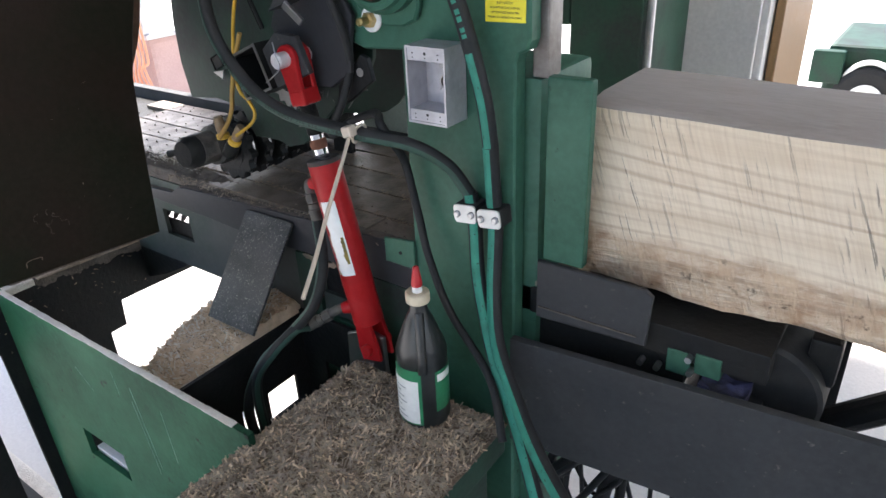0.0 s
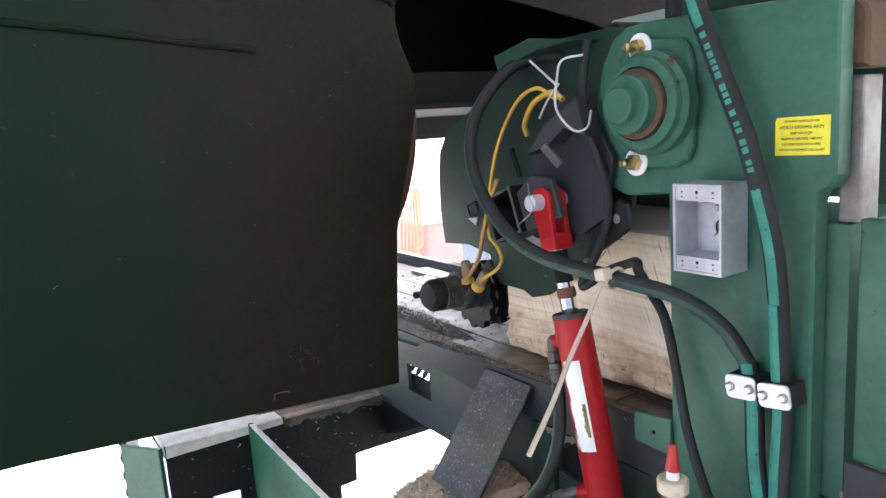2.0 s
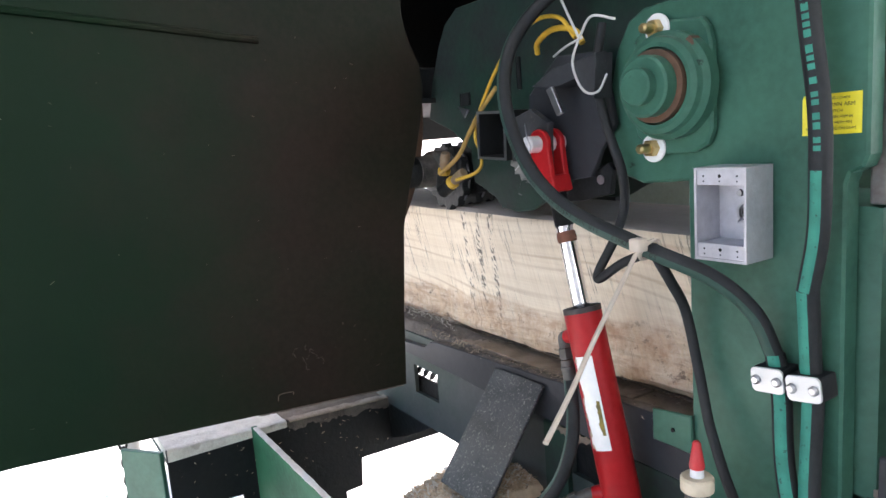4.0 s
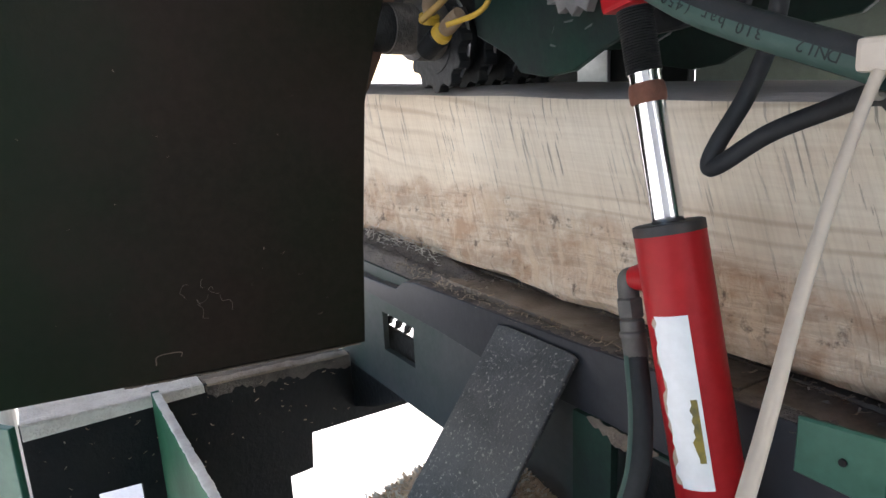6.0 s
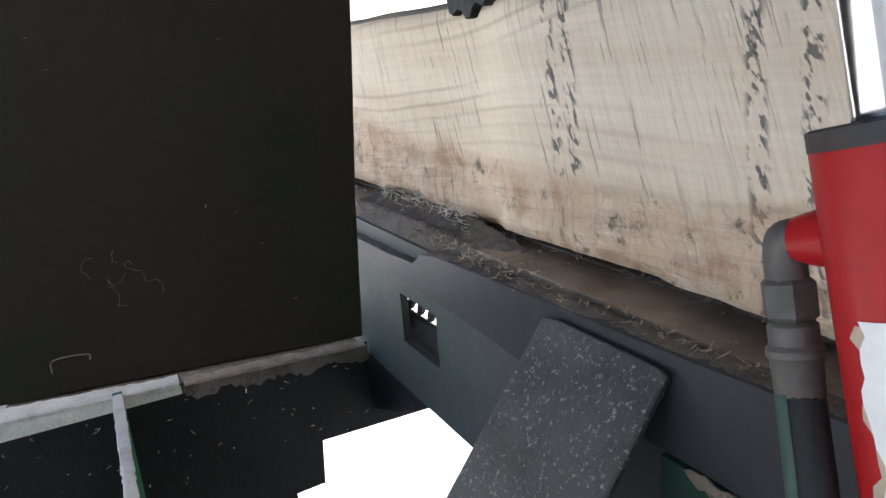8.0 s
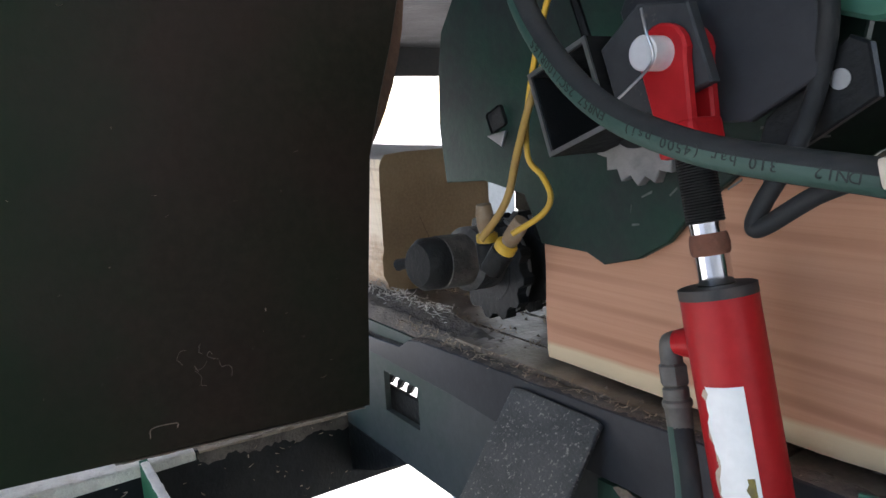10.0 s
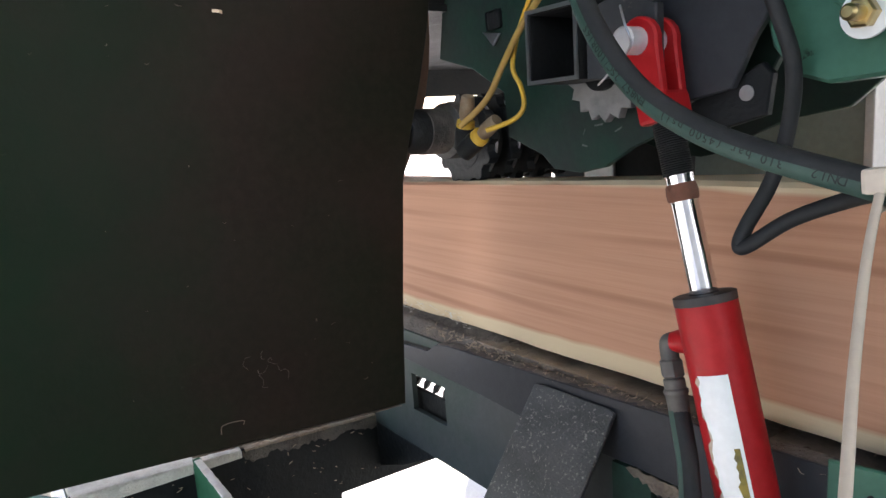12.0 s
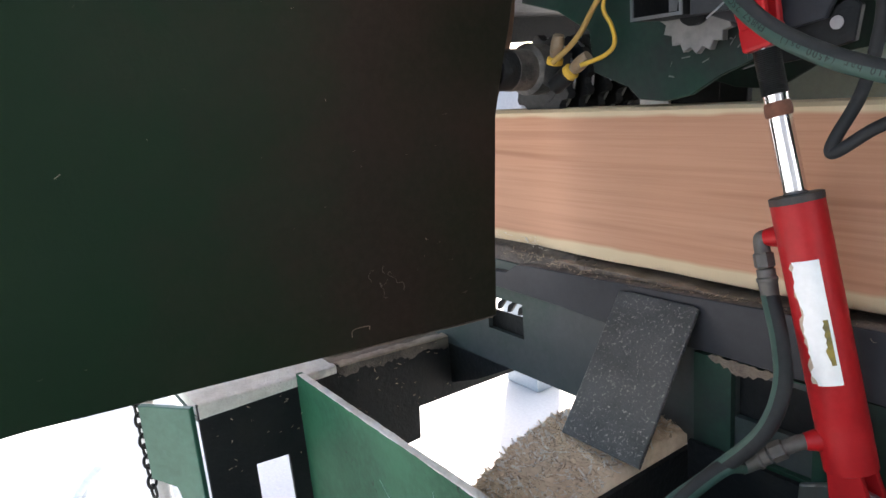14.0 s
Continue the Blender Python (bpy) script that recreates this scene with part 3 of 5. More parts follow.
bmesh.ops.transform(fb, matrix=Matrix.Translation((-0.31, 1.095, 0)) @ pose(0, 0, 0, 0, 0, 5.0) @ Matrix.Translation((0.31, -1.095, 0)), verts=fb.verts)
under(part("front_beam", fb, PLATE), conv)
under(part("chain_cover", slab([(-0.288, 0.83), (-0.288, 0.93), (-0.12, 0.929), (-0.108, 0.92), (-0.112, 0.838)], "y", 1.13, 1.14), PLATE), conv)
under(part("cover_lip", box(-0.284, -0.125, 1.127, 1.1295, 0.850, 0.8525, 0.0008), GRIME), conv)
under(smooth(part("return_drum", rod((0.035, 1.19, 0.775), (0.035, 1.55, 0.775), 0.086, 32, None, 0.006), RUBBER)), conv)
under(smooth(part("drive_motor", turned([(0, 0.02), (0.01, 0.04), (0.06, 0.045), (0.10, 0.04), (0.11, 0.02)], (-0.06, 1.18, 0.755), (1, 0.2, -0.25), 24), BLACK)), conv)
under(part("gear_block", box(-0.085, -0.05, 1.15, 1.21, 0.795, 0.835, 0.003), GREEN), conv)
under(part("gear_block", box(-0.045, -0.008, 1.15, 1.20, 0.805, 0.84, 0.003), GREEN), conv)
for x, z in ((-0.12, 0.80), (-0.095, 0.80), (-0.048, 0.808), (-0.052, 0.83)):
    under(part("chain_pin", rod((x, 1.14, z), (x, 1.155, z), 0.005, 10), STEEL), conv)
under(part("drum_guard", box(-0.29, 0.13, 1.50, 1.512, 0.50, 0.82, 0.002), BLACK), conv)
under(part("return_slats", box(-0.14, 0.045, 1.175, 1.49, 0.845, 0.867, 0.003), mat("oily_brown_slat", (0.075, 0.058, 0.045), 0.6, second=(0.03, 0.025, 0.02), scale=18, amount=0.9, bump=0.4), None, "oily brown end slats"), conv)
under(part("gear_back", box(-0.30, -0.06, 1.165, 1.173, 0.62, 0.84, 0.002), BLACK), conv)
under(smooth(part("blue_rag", mound(-0.035, 0.03, 1.145, 1.20, lambda x, y: 0.792 + 0.010 * rough(x, y, 40, 8), 0.004, 3, 0.772), mat("grimy_blue_cloth", (0.07, 0.075, 0.16), 0.95, second=(0.04, 0.038, 0.036), scale=35, amount=0.9, bump=0.8)), 80), conv)
under(part("brace", rod((0.02, 1.35, 0.55), (0.34, 1.40, 0.80), 0.025, 12), BLACK), conv)
under(part("hanger", box(0.085, 0.125, 1.22, 1.28, 0.80, 0.872, 0.006), BLACK), conv)
for x in (-3.2, 0.9, 2.4):
    under(part("leg", box(x, x + 0.08, 1.2, 1.28, 0.0, 0.82), GREEN_DARK), conv)
under(part("stub_plate", slab([(-0.578, 0.858), (-0.578, 0.904), (-0.512, 0.912), (-0.512, 0.857)], "y", 1.112, 1.118), GREEN), conv)
under(part("stub_hole", rod((-0.542, 1.110, 0.883), (-0.542, 1.1125, 0.883), 0.003, 10), BLACK), conv)

# chute plate that leans on the conveyor
ramp = thing("chute_plate", (-0.9, 1.07, 0.7), "scratched dark grey steel chute plate leaning on the conveyor", "plate")
rb = slab([(-0.068, -0.115), (0.068, -0.115), (0.068, 0.113), (0.06, 0.116), (-0.05, 0.115), (-0.068, 0.112)], "z", -0.004, 0.004)
bmesh.ops.transform(rb, matrix=Matrix(((1, 0, 0, -0.887), (0, 1, 0, 1.050), (0, 0, 1, 0.779), (0, 0, 0, 1))) @ pose(0, 0, 0, 49, 0, 0), verts=rb.verts)
bmesh.ops.transform(rb, matrix=Matrix(((1, -0.10, 0, 0.1075), (0, 1, 0, 0), (0, 0, 1, 0), (0, 0, 0, 1))), verts=rb.verts)
under(part("plate", rb, mat("scratched_plate", (0.072, 0.072, 0.070), 0.45, second=(0.032, 0.034, 0.034), scale=11, amount=0.9, bump=0.35, fine=330, spots=(0.24, 0.23, 0.205), spot_scale=230, spot_edge=0.575, spec=0.3)), ramp)

# ---- column with bearing, box and label ----
col = thing("machine_column", (-0.42, 1.2, 0.0), "green painted steel column with a chipped bearing head", "machine column")
head_outline = [(-0.30, 1.443), (-0.40, 1.446), (-0.545, 1.452), (-0.582, 1.450), (-0.607, 1.438), (-0.629, 1.403), (-0.643, 1.35), (-0.645, 1.29), (-0.637, 1.257), (-0.617, 1.231), (-0.59, 1.222), (-0.517, 1.226), (-0.517, 0.40), (-0.322, 0.40), (-0.322, 1.225), (-0.318, 1.236), (-0.305, 1.242), (-0.30, 1.255)]
under(part("head_plate", slab(head_outline, "y", 1.12, 1.15, 0.003), GREEN), col)
under(smooth(part("post", box(-0.50, -0.298, 1.152, 1.32, 0.02, 1.20, 0.012), GREEN), 30), col)
under(part("fence_plate", box(-0.284, -0.219, 1.140, 1.158, 0.93, 1.207, 0.003), GREEN), col)
under(part("steel_strip", box(-0.314, -0.289, 1.152, 1.19, 1.2, 1.358, 0.003), mat("worn_dirty_steel", (0.22, 0.21, 0.20), 0.5, 0.6, second=(0.11, 0.085, 0.07), scale=14, amount=0.9, bump=0.2), None, "worn bare steel strip"), col)
under(part("rust_block", slab([(-0.322, 1.366), (-0.322, 1.445), (-0.302, 1.441), (-0.291, 1.43), (-0.287, 1.42), (-0.287, 1.366)], "y", 1.151, 1.228, 0.004), RUST, None, "rusty orange-brown end block"), col)
hp = slab([(-0.60, 1.47), (-0.60, 1.62), (-0.275, 1.62), (-0.258, 1.60), (-0.252, 1.385), (-0.262, 1.352), (-0.285, 1.345), (-0.36, 1.35), (-0.40, 1.46)], "y", 1.235, 1.42, 0.014)
under(smooth(part("cross_beam", hp, GREEN), 30), col)
under(part("dust_line", crust([(-0.30, 1.135, 1.4435), (-0.40, 1.135, 1.4465), (-0.57, 1.135, 1.452)], 0.02, 0.002, 0.0025, 31), DUST_DARK), col)

bearing = thing("flange_bearing", (-0.525, 1.12, 1.348), "green painted flange bearing with brass-tipped studs", "bearing")
CX, CZ = -0.525, 1.346
plate_pts = [(-0.475, 1.41), (-0.485, 1.422), (-0.52, 1.425), (-0.555, 1.43), (-0.585, 1.41), (-0.60, 1.35), (-0.585, 1.285), (-0.555, 1.262), (-0.50, 1.262), (-0.478, 1.272), (-0.470, 1.29), (-0.470, 1.39)]
under(part("flange_plate", slab(plate_pts, "y", 1.106, 1.119, 0.003), GREEN), bearing)
under(smooth(part("housing", turned([(0, 0.066), (0.016, 0.066), (0.022, 0.060), (0.030, 0.058), (0.034, 0.052), (0.034, 0.047), (0.026, 0.045)], (CX, 1.1055, CZ), (0, -1, 0), 48), GREEN), 30), bearing)
under(smooth(part("inner_ring", turned([(0, 0.044), (0.012, 0.044), (0.014, 0.030)], (CX, 1.079, CZ), (0, -1, 0), 40), RUST, None, "rusty inner ring"), 30), bearing)
under(smooth(part("collar", turned([(0, 0.037), (0.016, 0.037), (0.018, 0.034)], (CX, 1.066, CZ), (0, -1, 0), 40), GREEN), 30), bearing)
under(smooth(part("shaft_end", turned([(0, 0.0225), (0.012, 0.0225), (0.014, 0.020)], (CX, 1.048, CZ), (0, -1, 0), 36), GREEN), 30), bearing)
under(part("grease_lug", slab([(-0.505, 1.392), (-0.485, 1.400), (-0.478, 1.388), (-0.490, 1.372)], "y", 1.085, 1.1055, 0.002), RUST), bearing)
for bx, bz in ((-0.546, 1.418), (-0.556, 1.270)):
    under(smooth(part("washer", turned([(0, 0.0185), (0.0025, 0.0185), (0.003, 0.018)], (bx, 1.1055, bz), (0, -1, 0), 28), WHITE, None, "bright zinc washer"), 30), bearing)
    hexnut((bx, 1.1025, bz), (0, -1, 0), 0.0115, 0.010, BRASS, "nut", bearing)
    under(smooth(part("stud", turned([(0, 0.0062), (0.016, 0.0062), (0.019, 0.004)], (bx, 1.093, bz), (0, -1, 0), 16), BRASS), 30), bearing)

ebox = thing("electrical_box", (-0.435, 1.12, 1.193), "open cast aluminium electrical box with no cover", "electrical box")
bx0, bx1, bz0, bz1, yf = -0.467, -0.400, 1.139, 1.247, 1.066
under(part("shell", grid_plate([bx0, bx0 + 0.003, bx1 - 0.003, bx1], [bz0, bz0 + 0.003, bz1 - 0.003, bz1], [(1, 1)], "y", yf, 1.117), ZINC), ebox)
under(part("back_wall", box(bx0 + 0.003, bx1 - 0.003, 1.110, 1.1165, bz0 + 0.003, bz1 - 0.003, 0), ZINC), ebox)
for za, zb in ((bz0 + 0.003, bz0 + 0.020), (bz1 - 0.020, bz1 - 0.003)):
    under(part("ear", box(bx0 + 0.003, bx1 - 0.003, yf + 0.0015, yf + 0.045, za, zb, 0.0008), ZINC), ebox)
    for k, (hx, r) in enumerate(((0.012, 0.0012), (0.033, 0.0021), (0.055, 0.0012))):
        under(part("screw_hole", rod((bx0 + hx, yf + 0.0012, (za + zb) / 2 + 0.002), (bx0 + hx, yf + 0.0018, (za + zb) / 2 + 0.002), r, 12), BLACK), ebox)
        under(part("screw_hole", rod((bx0 + hx, yf + 0.0012, (za + zb) / 2 - 0.004), (bx0 + hx, yf + 0.0018, (za + zb) / 2 - 0.004), 0.001, 10), BLACK), ebox)
under(smooth(part("knockout_ring", turned([(0, 0.0135), (0.006, 0.0135), (0.006, 0.0105), (0.001, 0.0105)], (-0.424, 1.110, 1.192), (0, -1, 0), 28), STEEL), 30), ebox)
# black disc that stands in for the shade inside the ring
under(smooth(part("plug_shadow", turned([(0, 0.0100), (0.0006, 0.0100)], (-0.424, 1.1095, 1.192), (0, -1, 0), 28), BLACK), 30), ebox)
under(smooth(part("knockout", turned([(0, 0.0085), (0.0008, 0.0085)], (-0.424, 1.110, 1.221), (0, -1, 0), 24), STEEL), 30), ebox)
under(smooth(part("knockout", turned([(0, 0.0085), (0.0008, 0.0085)], (-0.424, 1.110, 1.165), (0, -1, 0), 24), STEEL), 30), ebox)
under(smooth(part("plug_screw", turned([(0, 0.007), (0.002, 0.0065), (0.003, 0.004)], (-0.424, 1.1095, 1.192), (0, -1, 0), 20), STEEL), 30), ebox)
under(part("plug_wire", rod((-0.436, 1.104, 1.181), (-0.416, 1.103, 1.194), 0.0012, 8), STEEL), ebox)
under(smooth(part("mounting_screw", turned([(0, 0.0045), (0.003, 0.0035)], (-0.436, 1.110, 1.214), (0, -1, 0), 14), STEEL), 30), ebox)

INK = mat("black_ink", (0.03, 0.03, 0.025), 0.6, bump=0.0)
sign = thing("warning_label", (-0.338, 1.119, 1.297), "yellow warning label with black text on the column", "label")
under(part("sheet", slab([(-0.368, 1.276), (-0.307, 1.277), (-0.307, 1.319), (-0.366, 1.318), (-0.368, 1.314)], "y", 1.1190, 1.1197, 0.0), LABEL_Y), sign)
for text, z, s in (("TO RAISE AND LOWER", 1.3135, 0.0038), ("HOLD DOWN ARM", 1.3070, 0.0056), ("FLIP SWITCH", 1.3005, 0.0042), ("ALWAYS SECURE ARM IN", 1.2945, 0.0040), ("UP POSITION WITH PIN", 1.2885, 0.0040), ("WHEN WORKING ON SAW!", 1.2825, 0.0040)):
    under(words(text, s, pose(-0.338, 1.1186, z, 90, 0, 0), INK), sign)

# ---- hose clamps ----
def clamp(x, z, tilt):
    c = thing("hose_clamp", (x, 1.12, z), "twin-bolt zinc hose clamp plate on the column", "clamp", "hose clamps")
    pts = []
    for cx, cz, a0 in ((0.0135, 0.0085, 0), (-0.0135, 0.0085, 90), (-0.0135, -0.0085, 180), (0.0135, -0.0085, 270)):
        for k in range(4):
            a = radians(a0 + 30 * k)
            pts.append((cx + 0.006 * math.cos(a), cz + 0.006 * math.sin(a)))
    m = Matrix.Translation((x, 0, z)) @ pose(0, 0, 0, 0, tilt, 0)
    b = slab(pts, "y", 1.0835, 1.0870, 0.0006)
    bmesh.ops.transform(b, matrix=m, verts=b.verts)
    under(part("plate", b, mat("zinc_plate", (0.62, 0.63, 0.62), 0.45, 0.4, second=(0.45, 0.44, 0.42), scale=45, bump=0.15)), c)
    b = box(-0.019, 0.019, 1.0875, 1.119, -0.014, 0.014, 0.003)
    bmesh.ops.transform(b, matrix=m, verts=b.verts)
    under(part("saddle", b, RUBBER), c)
    for sx in (-0.0125, 0.0125):
        p = m @ Vector((sx, 1.0835, 0))
        under(smooth(part("bolt_head", turned([(0, 0.0055), (0.003, 0.0055), (0.005, 0.0035)], p, (0, -1, 0), 18), STEEL), 30), c)
    return c


clamp(-0.3870, 1.003, -6)
clamp(-0.3450, 1.004, -8)


# ---- hoses ----
def hose(points, r, cover, label, name="hydraulic_hose", stripe=None, twist=0, text=""):
    h = thing(name, points[0], label, "hose")
    under(smooth(part("cover", tube(points, r), cover), 60), h)
    if stripe:
        under(smooth(part("layline", tube(points, r, arc=(twist - 34, twist + 34), lift=0.0004), stripe), 60), h)
    return h


LOOP_PIN = Vector((-0.389, 1.103, 1.028))
OVER_PIN = Vector((-0.345, 1.092, 1.114))
hose([(-0.13, 0.93, 0.44), (-0.165, 0.95, 0.57), (-0.211, 0.98, 0.655), (-0.262, 1.02, 0.711), (-0.314, 1.05, 0.779), (-0.364, 1.085, 0.892), (-0.381, 1.103, 0.983), (-0.389, 1.103, 1.03)], 0.0112, RUBBER, "black hydraulic hose with a teal layline below its clamp", stripe=STRIPE, twist=18)
LOOP = [LOOP_PIN, (-0.402, 1.085, 1.079), (-0.431, 1.05, 1.124), (-0.49, 1.01, 1.159), (-0.594, 0.99, 1.203), (-0.669, 0.99, 1.259), (-0.723, 1.0, 1.348), (-0.739, 1.03, 1.43), (-0.715, 1.08, 1.492), (-0.682, 1.13, 1.516), (-0.64, 1.17, 1.50)]
loop = hose(LOOP, 0.0100, RUBBER, "dark green-black hydraulic hose looping to the arm", stripe=HOSE_GREEN, twist=4)
hose([(-0.03, 0.86, 0.64), (-0.102, 0.9, 0.70), (-0.183, 0.95, 0.735), (-0.246, 1.0, 0.765), (-0.309, 1.05, 0.815), (-0.337, 1.085, 0.878), (-0.344, 1.103, 0.983), (-0.347, 1.103, 1.03), OVER_PIN], 0.0115, RUBBER, "black hydraulic hose with a bright teal layline below its clamp", stripe=STRIPE, twist=10)
OVER = [OVER_PIN, (-0.351, 1.087, 1.177), (-0.368, 1.085, 1.242), (-0.388, 1.085, 1.301), (-0.418, 1.085, 1.368), (-0.443, 1.086, 1.423), (-0.464, 1.090, 1.466), (-0.490, 1.105, 1.493), (-0.514, 1.125, 1.478), (-0.528, 1.14, 1.448), (-0.534, 1.155, 1.41)]
over = hose(OVER, 0.0115, RUBBER, "black hydraulic hose with a teal layline arching over the column")
under(smooth(part("layline", tube(OVER[:3], 0.0115, arc=(-22, 34), lift=0.0004), STRIPE), 60), over)
under(smooth(part("layline", tube(OVER[5:8], 0.0115, arc=(-22, 34), lift=0.0004), STRIPE), 60), over)
ball = bmesh.new()
bmesh.ops.create_icosphere(ball, subdivisions=3, radius=0.0116, matrix=Matrix.Translation(OVER_PIN))
under(smooth(part("bend", ball, RUBBER), 80), over)
hose([(-0.635, 1.10, 1.44), (-0.638, 1.09, 1.37), (-0.622, 1.09, 1.30), (-0.608, 1.10, 1.24), (-0.617, 1.112, 1.190), (-0.622, 1.095, 1.145), (-0.636, 1.082, 1.108), (-0.640, 1.078, 1.092), (-0.632, 1.078, 1.092), (-0.60, 1.085, 1.115), (-0.56, 1.085, 1.132), (-0.525, 1.065, 1.142), (-0.500, 1.04, 1.138), (-0.495, 1.055, 1.110), (-0.500, 1.09, 1.062), (-0.487, 1.098, 0.979), (-0.46, 1.085, 0.91), (-0.411, 1.07, 0.829), (-0.313, 1.03, 0.765), (-0.259, 0.98, 0.70)], 0.0066, RUBBER, "thin black rubber cable looped behind a cable tie", "rubber_cable")


def along(points, s, up=(0, -1, 0)):
    """Place, direction and outward way at s metres along a smooth line."""
    pts = spline(points, 12)
    for a, b in zip(pts, pts[1:]):
        d = (b - a).length
        if s <= d:
            t = (b - a).normalized()
            u = Vector(up)
            return a.lerp(b, s / d), t, (u - t * u.dot(t)).normalized()
        s -= d
    return pts[-1], t, (Vector(up) - t * Vector(up).dot(t)).normalized()


def hose_print(text, points, start, size, r, parent, material):
    """Letters set one after another along a hose."""
    for k, ch in enumerate(text):
        if ch != " ":
            p, t, u = along(points, start + k * size * 0.62)
            side = u.cross(t)
            m = Matrix((( t.x, side.x, u.x, 0), (t.y, side.y, u.y, 0), (t.z, side.z, u.z, 0), (0, 0, 0, 1)))
            if m.to_3x3().determinant() < 0:
                m = Matrix(((t.x, -side.x, u.x, 0), (t.y, -side.y, u.y, 0), (t.z, -side.z, u.z, 0), (0, 0, 0, 1)))
            under(words(ch, size, Matrix.Translation(p + u * (r + 0.0007)) @ m, material, "letter"), parent)


print_rng = random.Random(3)
s0 = 0.150
while s0 < 0.325:
    step = print_rng.uniform(0.0045, 0.0085)
    (pa, _, _), (pb, _, _) = along(OVER, s0), along(OVER, s0 + step)
    under(smooth(part("print_bar", tube([pa, pb], 0.0115, n=0, arc=(-6, 28), lift=0.0005), STRIPE), 60), over)
    s0 += step + print_rng.choice((0.0025, 0.0025, 0.0030, 0.0075))
INK_HOSE = mat("black_hose_print", (0.006, 0.012, 0.010), 0.7, bump=0.0)
hose_print("50 in) DN12   310 bar (4500 psi)   EN857 2SC/100R16S", LOOP, 0.185, 0.0088, 0.0100, loop, INK_HOSE)
tie = thing("cable_tie", LOOP_PIN, "long tan nylon cable tie with a hanging tail", "cable tie")
tb = tube([(-0.486, 0.996, 1.166), (-0.476, 0.95, 1.128), (-0.455, 0.885, 1.085), (-0.435, 0.83, 1.048), (-0.415, 0.775, 1.016)], 0.0028, 10, up=(0.6, -0.5, 0.6))
under(smooth(part("strap", tb, TIE)), tie)
under(part("buckle", box(-0.494, -0.478, 0.984, 1.0, 1.158, 1.174, 0.003), TIE), tie)
under(smooth(part("band", tube([(-0.487 + 0.0135 * math.cos(a) * 0.6, 1.011 + 0.0135 * math.sin(a), 1.158 + 0.012 * math.cos(a)) for a in [k * 0.7 for k in range(10)]], 0.0024, 6, 4), TIE)), tie)

# ---- bottle ----
def make_bottle():
    b = thing("oil_bottle", (-0.418, 0.998, 0.667), "dark plastic oil bottle with a red spout and white label", "bottle")
    P = (-0.418, 0.998, 0.667)
    PLASTIC = mat("dark_plastic", (0.012, 0.015, 0.016), 0.3, second=(0.03, 0.03, 0.028), scale=20, amount=0.6, bump=0.05)
    prof = [(0, 0.034), (0.004, 0.040), (0.010, 0.0415), (0.100, 0.0415), (0.118, 0.040), (0.135, 0.0405), (0.150, 0.036), (0.175, 0.027), (0.195, 0.019), (0.205, 0.014), (0.222, 0.013)]
    under(smooth(part("body", turned(prof, P, (0, 0, 1), 40), PLASTIC), 30), b)
    hp = [(P[0] + 0.63 * r, P[1] - 0.78 * r, z) for r, z in ((0.041, 0.782), (0.040, 0.80), (0.033, 0.825), (0.024, 0.85), (0.013, 0.872))]
    under(smooth(part("handle", tube(hp, 0.0075, 12), PLASTIC), 60), b)
    under(smooth(part("neck_ring", turned([(0, 0.016), (0.002, 0.0185), (0.016, 0.0185), (0.018, 0.0165)], (-0.418, 0.998, 0.886), (0, 0, 1), 28), mat("cream_cap", (0.55, 0.48, 0.36), 0.6, second=(0.4, 0.32, 0.2), scale=60)), 30), b)
    under(smooth(part("spout", turned([(0, 0.008), (0.006, 0.0075), (0.010, 0.0075)], (-0.418, 0.998, 0.904), (0, 0, 1), 20), WHITE), 30), b)
    under(smooth(part("spout_tip", turned([(0, 0.0085), (0.004, 0.0085), (0.030, 0.0045), (0.032, 0.003)], (-0.418, 0.998, 0.914), (0, 0, 1), 20), mat("red_plastic", (0.5, 0.02, 0.025), 0.4)), 30), b)

    def band(name, a0, a1, z0, z1, material, lift=0.0004):
        bm = bmesh.new()
        ring = [[bm.verts.new((P[0] + (0.0415 + lift) * math.cos(radians(a0 + (a1 - a0) * k / 16)), P[1] + (0.0415 + lift) * math.sin(radians(a0 + (a1 - a0) * k / 16)), P[2] + z)) for k in range(17)] for z in (z0, z1)]
        for k in range(16):
            bm.faces.new((ring[0][k], ring[0][k + 1], ring[1][k + 1], ring[1][k]))
        under(smooth(part(name, bm, material)), b)
    LG = mat("label_green", (0.02, 0.2, 0.09), 0.45)
    band("label", 205, 304, 0.012, 0.118, LG, 0.0004)
    band("label_panel", 207, 297, 0.015, 0.098, WHITE, 0.0008)
    band("label", 335, 395, 0.035, 0.112, LG, 0.0004)
    band("label_panel", 340, 385, 0.092, 0.106, WHITE, 0.0008)
    for k in range(7):
        band("print_bar", 215, 268 - 8 * (k % 3), 0.024 + 0.0095 * k, 0.0262 + 0.0095 * k, mat("grey_ink", (0.35, 0.37, 0.38), 0.6) if k == 0 else bpy.data.materials["grey_ink"], 0.0011)


make_bottle()

# ---- hydraulic cylinder ----
BASE, TOP = Vector((-0.590, 1.077, 0.695)), Vector((-0.674, 1.077, 1.044))
AX = (TOP - BASE).normalized()
ram = thing("hydraulic_cylinder", BASE, "red hydraulic cylinder with a peeling white sticker and chrome rod", "cylinder")
L = (TOP - BASE).length
BR = 0.0278
barrel = under(smooth(part("barrel", turned([(0.045, 0.018), (0.050, BR), (0.10, BR), (0.103, BR * 0.99), (0.106, BR), (L - 0.008, BR)], BASE, AX, 48), RED), 30), ram)
